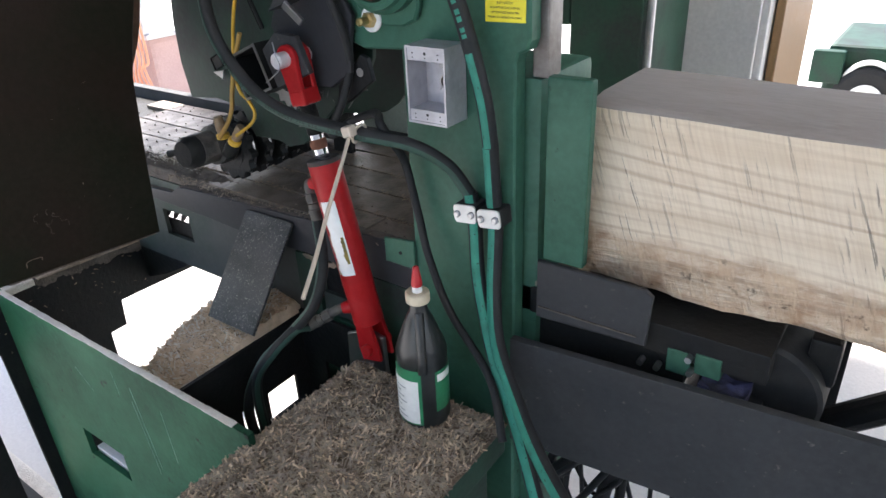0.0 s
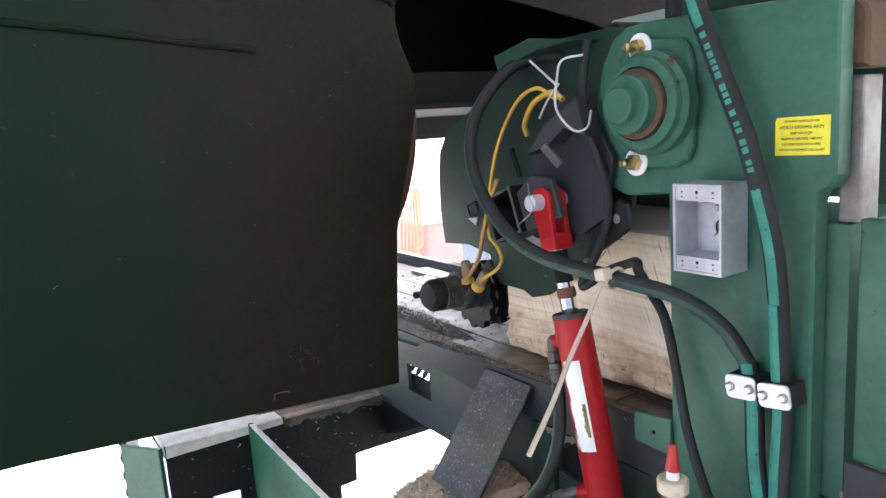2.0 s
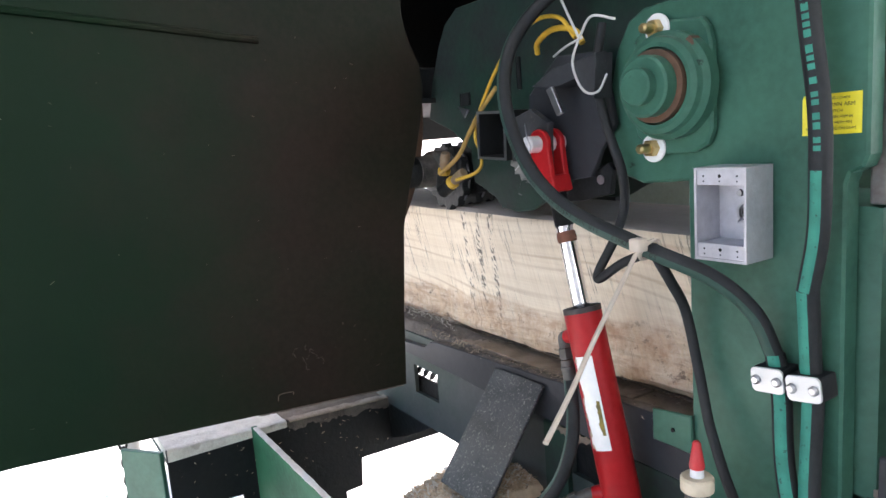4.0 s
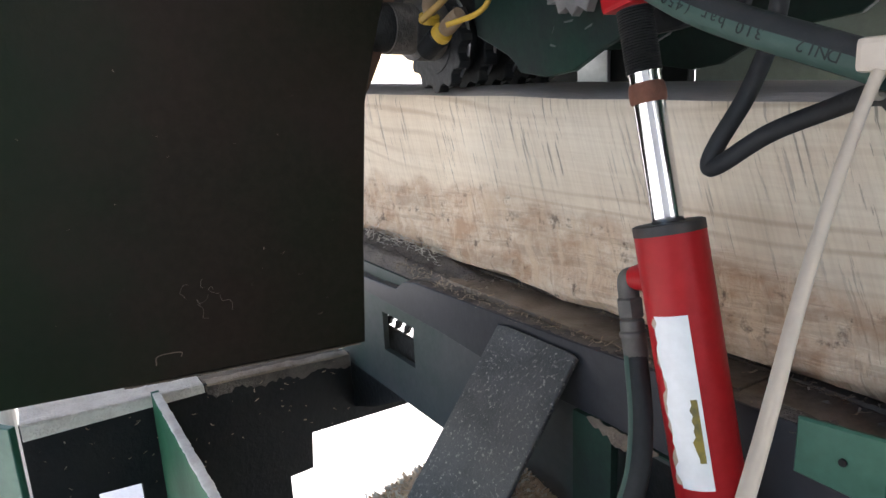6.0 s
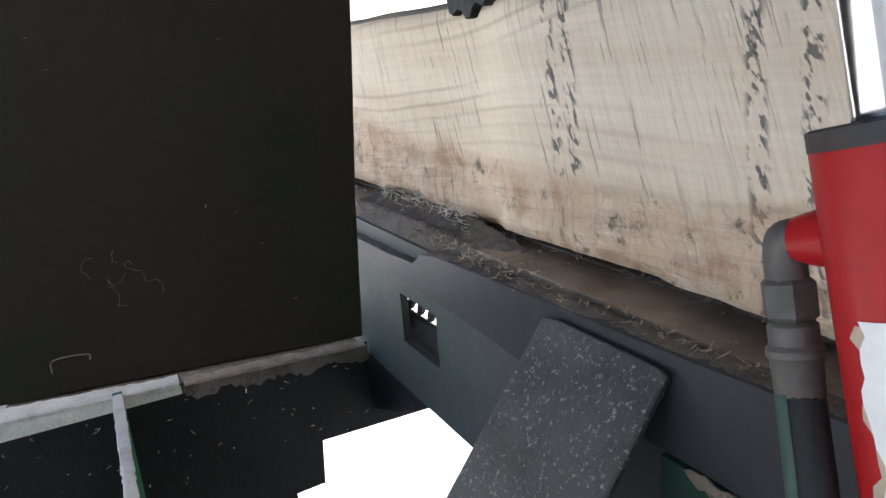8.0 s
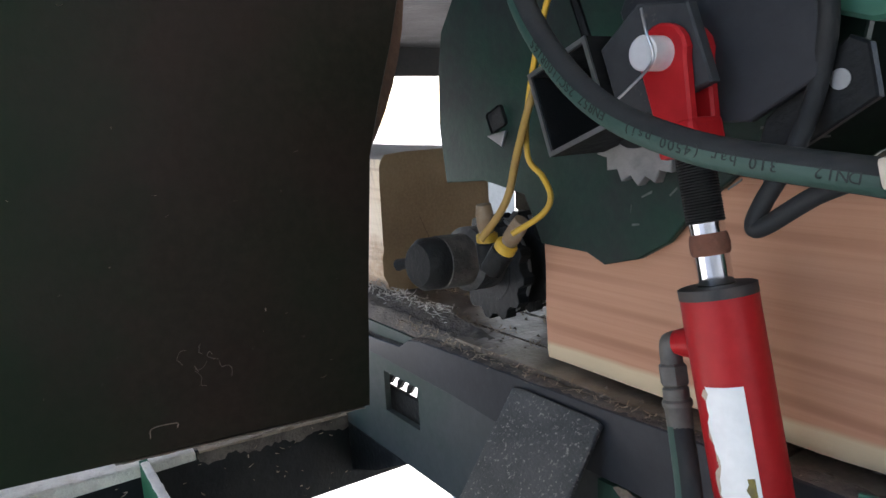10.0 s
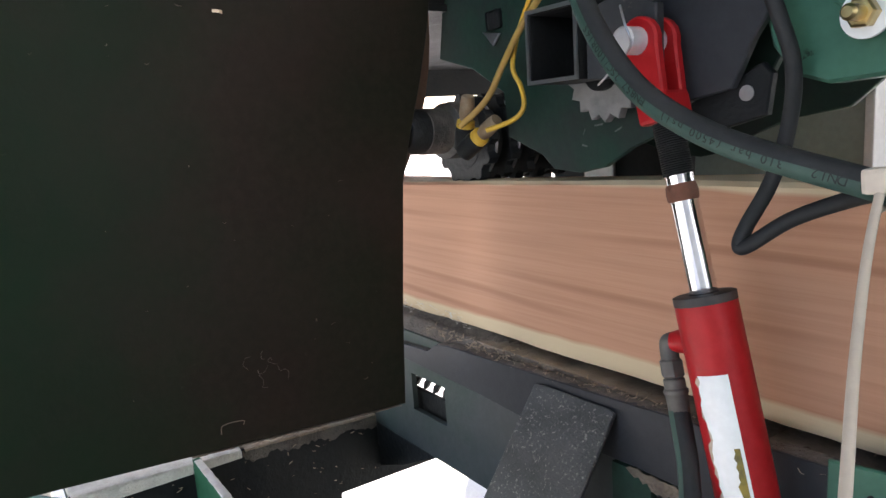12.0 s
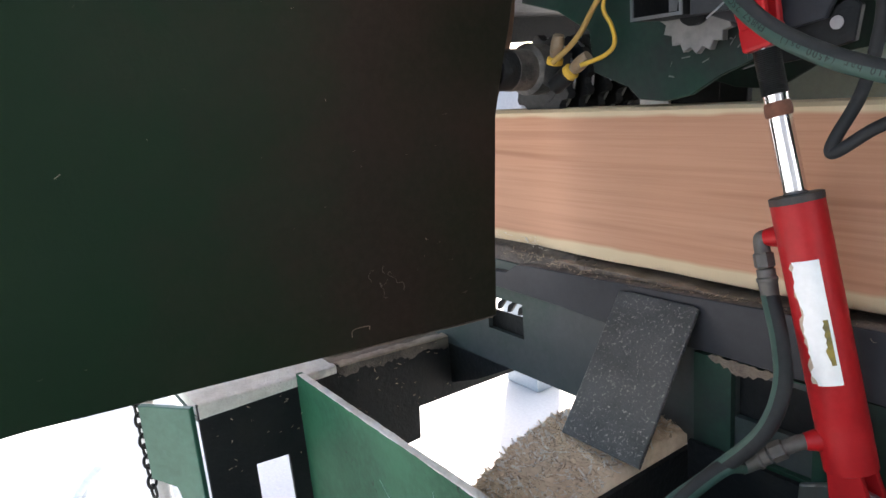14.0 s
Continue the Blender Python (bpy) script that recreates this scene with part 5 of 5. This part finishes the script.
        col = mix(op("MULTIPLY", low, rng(layers, 0.52, 0.60, 0.0, 0.28)), col, (0.20, 0.125, 0.08))
        col = mix(op("MULTIPLY", low, rng(chips, 0.50, 0.60, 0.0, 0.65)), col, (0.63, 0.48, 0.33))
        height = op("ADD", height, op("MULTIPLY", low, op("ADD", rng(layers, 0.45, 0.58, 0.0, 1.0), rng(chips, 0.5, 0.62, 0.0, 1.5))))
        dk = nz(mapping((30, 20, 34)), 1.0, 5, 0.7)
        col = mix(op("MULTIPLY", low, op("MULTIPLY", rng(dk, 0.58, 0.66), 0.8)), col, (0.09, 0.06, 0.045))
    K(col, p.inputs["Base Color"])
    p.inputs["Roughness"].default_value = 0.72
    p.inputs["Specular IOR Level"].default_value = 0.3
    b = N("ShaderNodeBump")
    b.inputs["Strength"].default_value, b.inputs["Distance"].default_value = (0.6 if marks else 0.25), 0.0025
    K(height, b.inputs["Height"])
    K(b.outputs[0], p.inputs["Normal"])
    return m


WOOD_A = wood("rough_sawn_pine", (0.80, 0.70, 0.55), (0.65, 0.53, 0.385), (0.40, 0.27, 0.165), marks=1.0, wane=(0.44, 0.285, 0.18))
WOOD_B = wood("fresh_heartwood", (0.50, 0.268, 0.168), (0.43, 0.212, 0.125), (0.32, 0.140, 0.080), sap=(0.58, 0.46, 0.30))


def cant(section, length, jag, seed, end_mat, face_mat, top_fall=0.0, step=0.02, top_mat=None, rise=0.0):
    """A long timber: a section in (y, z) swept along x with an uneven lower edge, closed by end-grain faces."""
    bm = bmesh.new()
    n = int(length / step)
    rings = []
    for i in range(n + 1):
        x = length * i / n
        row = []
        for y, z, k in section:
            d = k * jag
            o = noise.noise(Vector((x * 9, z * 30, seed))) + 0.6 * noise.noise(Vector((x * 31, z * 60, seed + 3)))
            o2 = noise.noise(Vector((x * 7, y * 20, seed + 7)))
            zz = z - (top_fall * x / length if z > 1.05 else 0) + (rise * min(1, max(0, (x - 0.25) / 0.6)) if z > 1.05 else 0)
            row.append(bm.verts.new((x + (0.004 * o if i in (0, n) else 0), y + d * o, zz + 0.5 * d * o2)))
        rings.append(row)
    m = len(section)
    for a, b in zip(rings, rings[1:]):
        for k in range(m):
            bm.faces.new((a[k], a[(k + 1) % m], b[(k + 1) % m], b[k]))
    e0, e1 = bm.faces.new(rings[0]), bm.faces.new(rings[-1][::-1])
    e0.material_index = e1.material_index = 1
    if top_mat:
        bm.normal_update()
        for f in bm.faces:
            if abs(f.normal.z) > 0.6 and f.calc_center_median().z > 1.0:
                f.material_index = 2
    bmesh.ops.recalc_face_normals(bm, faces=bm.faces)
    ob = smooth(part("cant", bm, face_mat), 35)
    ob.data.materials.append(end_mat)
    if top_mat:
        ob.data.materials.append(top_mat)
    return ob


sec_a = [(1.215, 0.886, 0.6), (1.200, 0.893, 1.0), (1.196, 0.905, 1.0), (1.197, 0.918, 0.9), (1.199, 0.932, 0.7), (1.200, 0.947, 0.5), (1.2, 0.962, 0.3), (1.2, 0.98, 0.1), (1.2, 1.00, 0.05), (1.2, 1.06, 0.03), (1.2, 1.12, 0.03), (1.2, 1.144, 0.1), (1.203, 1.155, 0.25), (1.212, 1.162, 0.4), (1.25, 1.166, 0.4), (1.415, 1.165, 0.2), (1.430, 1.16, 0.15), (1.432, 1.0, 0.1), (1.430, 0.893, 0.1), (1.42, 0.886, 0.1), (1.3, 0.885, 0.0)]
log_a = cant(sec_a, 2.75, 0.012, 2, ENDGRAIN, WOOD_A, 0.038, 0.02, GREY_TOP)
crack = part("crack", tube([(2.7505, 1.267, 1.035), (2.751, 1.276, 1.012), (2.751, 1.288, 0.985), (2.751, 1.300, 0.958), (2.7505, 1.32, 0.935)], 0.0005, 6, 4), RUST, log_a)
tagged(log_a, "rough sawn pale pine cant with saw marks and wane", "timber", "cants on the conveyor")
sec_b = [(1.214, 0.886, 0.5), (1.203, 0.891, 0.6), (1.2, 0.900, 0.2), (1.2, 0.95, 0.0), (1.2, 1.0, 0.0), (1.2, 1.06, 0.0), (1.2, 1.115, 0.05), (1.201, 1.124, 0.2), (1.207, 1.129, 0.25), (1.25, 1.129, 0.2), (1.39, 1.116, 0.2), (1.402, 1.108, 0.2), (1.405, 1.0, 0.1), (1.40, 0.90, 0.2), (1.385, 0.886, 0.2), (1.3, 0.885, 0.0)]
sec_b = [(y - 0.026 if y < 1.3 else y, z - (0.010 if z > 1.1 else 0.0), k) for y, z, k in sec_b]
log_b = cant(sec_b, 2.9, 0.006, 8, ENDGRAIN, WOOD_B, 0.0, rise=0.016)
tagged(log_b, "freshly sawn reddish heartwood cant with pale sapwood edges", "timber", "cants on the conveyor")

# ---- behind the conveyor ----
FENCE_X = -0.779
fence = thing("fence_panel", (-0.7, 1.78, 0.0), "dull green steel panel standing behind the conveyor", "panel")
under(part("sheet", box(-1.07, FENCE_X, 1.62, 1.64, 0.885, 1.55, 0.003), PANEL), fence)
under(part("edge_strip", box(FENCE_X + 0.002, FENCE_X + 0.016, 1.61, 1.66, 0.88, 1.55, 0.003), WALLPAINT), fence)
under(part("guide_plate", slab([(-1.03, 0.86), (-0.97, 0.86), (-0.95, 1.35), (-1.0, 1.35)], "y", 1.46, 1.475), BLACK), fence)
under(part("guide_strip", slab([(-1.212, 0.885), (-1.142, 0.885), (-1.138, 1.36), (-1.208, 1.36)], "y", 1.492, 1.500), STEEL, None, "bright steel guide strip"), fence)
under(part("dark_sheet", slab([(-1.305, 0.885), (-1.05, 0.885), (-1.0, 0.95), (-1.0, 1.37), (-1.300, 1.37)], "y", 1.505, 1.515), BLACK), fence)
under(part("dark_sheet", slab([(-1.40, 1.0), (-1.318, 0.97), (-1.313, 1.37), (-1.39, 1.37)], "y", 1.507, 1.513), BLACK), fence)
under(part("leg", box(-0.90, -0.84, 1.642, 1.70, 0.0, 0.93, 0.003), GREEN_DARK), fence)
under(part("leg", box(-0.62, -0.57, 1.642, 1.70, 0.0, 0.93, 0.003), GREEN_DARK), fence)
locker = thing("machine_cabinet", (-0.57, 2.15, 0.0), "dark green machine cabinet beside an open gap", "cabinet")
under(part("body", box(-0.667, -0.475, 2.0, 2.36, 0.0, 1.9, 0.006), GREEN_DARK), locker)
under(part("top_panel", box(-0.98, -0.669, 2.0, 2.04, 1.112, 1.9, 0.004), GREEN_DARK), locker)
under(part("edge_pipe", rod((-0.462, 2.02, 0.0), (-0.462, 2.02, 1.9), 0.010, 12), STEEL), locker)
cabinet = thing("steel_cabinet", (-0.3, 2.6, 0.0), "tall pale grey steel cabinet with worn edges", "cabinet")
under(part("body", box(-0.62, -0.28, 2.45, 2.95, 0.0, 1.9, 0.006), WALLPAINT), cabinet)
under(part("door", box(-0.60, -0.30, 2.43, 2.447, 0.1, 1.85, 0.004), WALLPAINT), cabinet)
under(part("wood_edge", box(-0.275, -0.25, 2.50, 2.95, 0.55, 1.9, 0.004), mat("varnished_board", (0.22, 0.13, 0.06), 0.5, second=(0.25, 0.13, 0.05), stretch=(8, 8, 1))), cabinet)
truck = thing("utility_trailer", (-0.1, 4.9, 0.0), "dark green utility trailer with a white fender in the yard", "trailer")
under(part("body", box(-0.40, 1.6, 4.78, 5.6, 0.30, 0.58, 0.03), GREEN_DARK), truck)
under(part("toolbox", box(-0.463, -0.30, 4.70, 4.775, 0.38, 0.56, 0.012), GREEN_DARK), truck)
arch = bmesh.new()
tube([(-0.165 + 0.125 * math.cos(radians(a)), 4.73, 0.385 + 0.125 * math.sin(radians(a))) for a in range(0, 181, 20)], 0.014, 10, 4, arch)
under(smooth(part("fender", arch, WHITE), 60), truck)
wh = under(smooth(part("wheel", turned([(0, 0.07), (0.0, 0.15), (0.015, 0.175), (0.06, 0.175), (0.07, 0.15)], (-0.165, 4.70, 0.305), (0, 1, 0), 36), RUBBER), 30), truck)
under(smooth(part("rim", turned([(0, 0.03), (0.0, 0.09), (0.03, 0.09)], (-0.165, 4.685, 0.305), (0, 1, 0), 28), WHITE), 30), truck)
under(part("stand", box(0.2, 1.4, 4.9, 5.5, 0.0, 0.298, 0.01), BLACK), truck)
tank = thing("rusty_tank", (-4.6, 3.3, 0.0), "red-brown steel tank, colour paled for glare, with coiled orange cords", "tank")
# tank and cord colours are washed out to imitate outdoor glare
BROWN = mat("glare_red_brown", (0.50, 0.34, 0.31), 0.8, second=(0.38, 0.24, 0.21), scale=4)
under(part("shell", box(-5.28, -4.09, 2.92, 3.8, 0.0, 0.66, 0.03), BROWN), tank)
under(part("lid", box(-5.33, -4.04, 2.88, 3.84, 0.665, 0.70, 0.01), WALLPAINT), tank)
ORANGE = mat("orange_cord", (0.78, 0.33, 0.19), 0.6)
for k in range(7):
    x = -4.30 + 0.04 * k
    under(smooth(part("cord", tube([(x, 2.86, 0.93), (x + 0.02, 2.85, 0.82), (x - 0.03 + 0.01 * k, 2.85, 0.55), (x - 0.05, 2.86, 0.30 + 0.03 * k), (x + 0.05, 2.86, 0.15 + 0.02 * k)], 0.008, 8, 6), ORANGE)), tank)
under(part("cord_post", box(-4.16, -4.06, 2.88, 2.93, 0.702, 0.94, 0.004), WALLPAINT), tank)
post = part("steel_post", box(-2.30, -2.12, 2.0, 2.12, 0.0, 1.28, 0.006), mat("blue_grey_paint", (0.30, 0.34, 0.38), 0.6, second=(0.25, 0.28, 0.31)))
tagged(post, "blue-grey painted square steel post", "post")

# chain and post at the far side of the base
chain = thing("steel_chain", (-1.72, 0.55, 0.66), "rusty hanging steel chain beside the saw base", "chain")
for k in range(11):
    lk = tube([(0.009 * math.cos(a), 0, 0.015 * math.sin(a)) for a in [i * 0.7 for i in range(10)]], 0.0032, 6, 3)
    bmesh.ops.transform(lk, matrix=Matrix.Translation((-1.70, 0.545, 0.66 - 0.023 * k)) @ pose(0, 0, 0, 0, 0, 90 * (k % 2) + 20), verts=lk.verts)
    under(smooth(part("link", lk, BLACK)), chain)
pole = part("steel_pole", rod((-1.78, 0.57, 0.0), (-1.78, 0.57, 1.0), 0.022, 20), WALLPAINT)
tagged(pole, "thin grey steel pole behind the saw base", "pole")
for px, py in ((-2.3, 0.40), (-2.9, 0.2), (-2.0, 0.15)):
    st = bmesh.new()
    bmesh.ops.create_icosphere(st, subdivisions=2, radius=0.022)
    for v in st.verts:
        v.co *= 1 + 0.3 * noise.noise(v.co * 60 + Vector((px, py, 0)))
        v.co.z *= 0.6
    o = smooth(part("wood_scrap", st, CHIP), 60)
    o.location = (px, py, 0.012)
    tagged(o, "small tan wood scrap on the concrete", "wood scrap", "scraps on the yard")

# pipe manifold and hoses on the floor beside the base
AIR = mat("pale_blue_hose", (0.42, 0.48, 0.54), 0.5, second=(0.34, 0.39, 0.44), scale=20)
mani = thing("pipe_manifold", (-1.9, 0.51, 0.0), "steel pipe manifold with white fittings and pale blue hoses", "pipes")
under(part("bracket", box(-1.925, -1.905, 0.475, 0.55, 0.002, 0.165, 0.003), BLACK), mani)
for z, y in ((0.14, 0.515), (0.10, 0.508), (0.06, 0.50)):
    under(smooth(part("pipe", rod((-1.904, y, z), (-1.60, y + 0.05, z), 0.011, 16), STEEL), 30), mani)
    under(smooth(part("fitting", turned([(0, 0.013), (0.02, 0.016), (0.05, 0.016), (0.06, 0.020), (0.085, 0.020), (0.09, 0.014)], (-1.926, y, z), (-1, -0.15, 0.02), 18), WHITE), 30), mani)
under(smooth(part("air_hose", tube([(-2.016, 0.50, 0.142), (-2.15, 0.47, 0.13), (-2.24, 0.445, 0.18), (-2.20, 0.48, 0.28), (-2.10, 0.53, 0.34)], 0.012, 12), AIR), 60), mani)
under(smooth(part("air_hose", tube([(-2.016, 0.492, 0.102), (-2.12, 0.46, 0.09), (-2.20, 0.41, 0.10), (-2.23, 0.43, 0.20), (-2.16, 0.50, 0.31)], 0.012, 12), AIR), 60), mani)
under(smooth(part("air_hose", tube([(-2.016, 0.486, 0.062), (-2.10, 0.45, 0.04), (-2.18, 0.38, 0.02), (-2.24, 0.25, 0.015), (-2.3, -0.1, 0.015)], 0.012, 12), AIR), 60), mani)
cord = thing("loose_cord", (-1.9, 0.69, 0.03), "yellow and black cords lying on the dusty tray", "cord")
under(smooth(part("yellow_cord", tube([(-1.97, 0.69, 0.05), (-1.90, 0.665, 0.037), (-1.78, 0.655, 0.035), (-1.65, 0.66, 0.035), (-1.4, 0.64, 0.035)], 0.006, 10), mat("pale_yellow_cord", (0.62, 0.55, 0.25), 0.6)), 60), cord)
under(smooth(part("black_cord", tube([(-1.99, 0.75, 0.10), (-1.95, 0.70, 0.12), (-1.92, 0.665, 0.09), (-1.95, 0.655, 0.05), (-2.0, 0.69, 0.04), (-1.98, 0.74, 0.06)], 0.005, 8), RUBBER), 60), cord)

# cables and clutter under the front beam
clutter = thing("cable_bundle", (-0.15, 1.1, 0.5), "tangled black cables below the conveyor beam", "cables")
rng_c = random.Random(5)
for k in range(16):
    x = rng_c.uniform(-0.27, -0.02)
    y = rng_c.uniform(1.12, 1.24)
    z = rng_c.uniform(0.56, 0.66)
    pts = [(x, y, z)]
    for _ in range(4):
        x, y, z = x + rng_c.uniform(-0.06, 0.06), y + rng_c.uniform(-0.03, 0.03), z + rng_c.uniform(-0.11, 0.01)
        pts.append((x, y, z))
    pts.append((x + rng_c.uniform(-0.1, 0.1), y, 0.0))
    under(smooth(part("cable", tube(pts, rng_c.uniform(0.004, 0.013), 10, 6), RUBBER if k % 3 else BLACK)), clutter)


# loose chips that drop past the guard
flyers = []
rng_f = random.Random(77)
for k in range(26):
    me = shavings(1, lambda r: (0, 0, 0), 300 + k, (0.008, 0.016), 0)
    me.materials.append(CHIP)
    o = tagged(new("flying_chip", me), "thin pale wood chip thrown off by the saw", "wood chip", "chips in the air")
    flyers.append((o, rng_f.uniform(0.2, 13.2), rng_f.uniform(-1.10, -0.95), rng_f.uniform(0.72, 1.05), rng_f.uniform(0, 360), on_heap(rng_f)))


# ---- what moves ----
def motions():
    A = [(0, -0.25), (0.6, -0.46), (0.9, -0.62), (1.2, -0.80), (1.5, -0.955), (1.95, -0.966), (2.1, -1.0), (2.5, -1.167), (5, -2.13), (5.5, -2.345), (7, -2.94), (7.5, -3.14), (8, -3.34), (8.5, -3.55), (9.0, -3.75), (9.2, -3.83), (11, -4.5), (14, -5.6)]
    walk(log_a, [(t, pose(x, 0, 0)) for t, x in A])
    B = [(0, 3.3), (5, 1.0), (9.2, -0.67), (10.0, -0.955), (10.3, -0.965), (10.7, -1.10), (11.3, -1.35), (12, -1.61), (14, -2.33)]
    walk(log_b, [(t, pose(x, 0, 0)) for t, x in B])
    ARM = [(0, -22), (1.9, -22), (2.0, -20), (2.1, -12), (2.2, -4), (2.3, 2), (2.5, 3), (5, 3), (6.5, 1.5), (8.5, -0.8), (9.2, -1), (9.6, -1), (10.0, -20), (10.3, -20), (10.6, -1), (11.3, 0), (14, 0)]
    walk(arm, [(t, pose(*PIVOT, 0, a, 0)) for t, a in ARM])
    sag = [(t, pose(*LOOP_PIN, 0, min(0, (a - 3) * 0.54) - (2.4 if t > 10.4 else 0.8), 0)) for t, a in ARM]
    walk(loop, sag)
    walk(tie, sag)
    walk(over, [(t, pose(*OVER_PIN, 0, min(17, max(0, (a + 22) * 0.68)), 0)) for t, a in ARM])
    for o, t0, x, y, spin, (hx, hy, hz) in flyers:
        rest, fallen = pose(-1.20, y, 2.402, 0, 0, spin), pose(hx, hy, hz + 0.003, 10, 5, spin + 85)
        walk(o, [(0, rest), (t0, rest), (t0 + 0.12, pose(-1.10, y - 0.02, 2.3, 40, 30, spin)), (t0 + 0.3, pose(x, y - 0.01, 1.35, 80, 50, spin)), (t0 + 0.38, pose(x, y, 0.98, 60, 40, spin + 40)), (t0 + 0.5, fallen), (14, fallen)])

    def lift(a):
        return (0.195 * math.sin(radians(a)) - 0.075 * math.cos(radians(a)) + 0.075) / AX.z
    walk(ram, [(t, Matrix.Translation(BASE) @ pose(0, 0, 0, 0, max(0, -a) * 0.055, 0)) for t, a in ARM])
    walk(rod_part, [(t, Matrix.Translation(AX * lift(a))) for t, a in ARM])


motions()
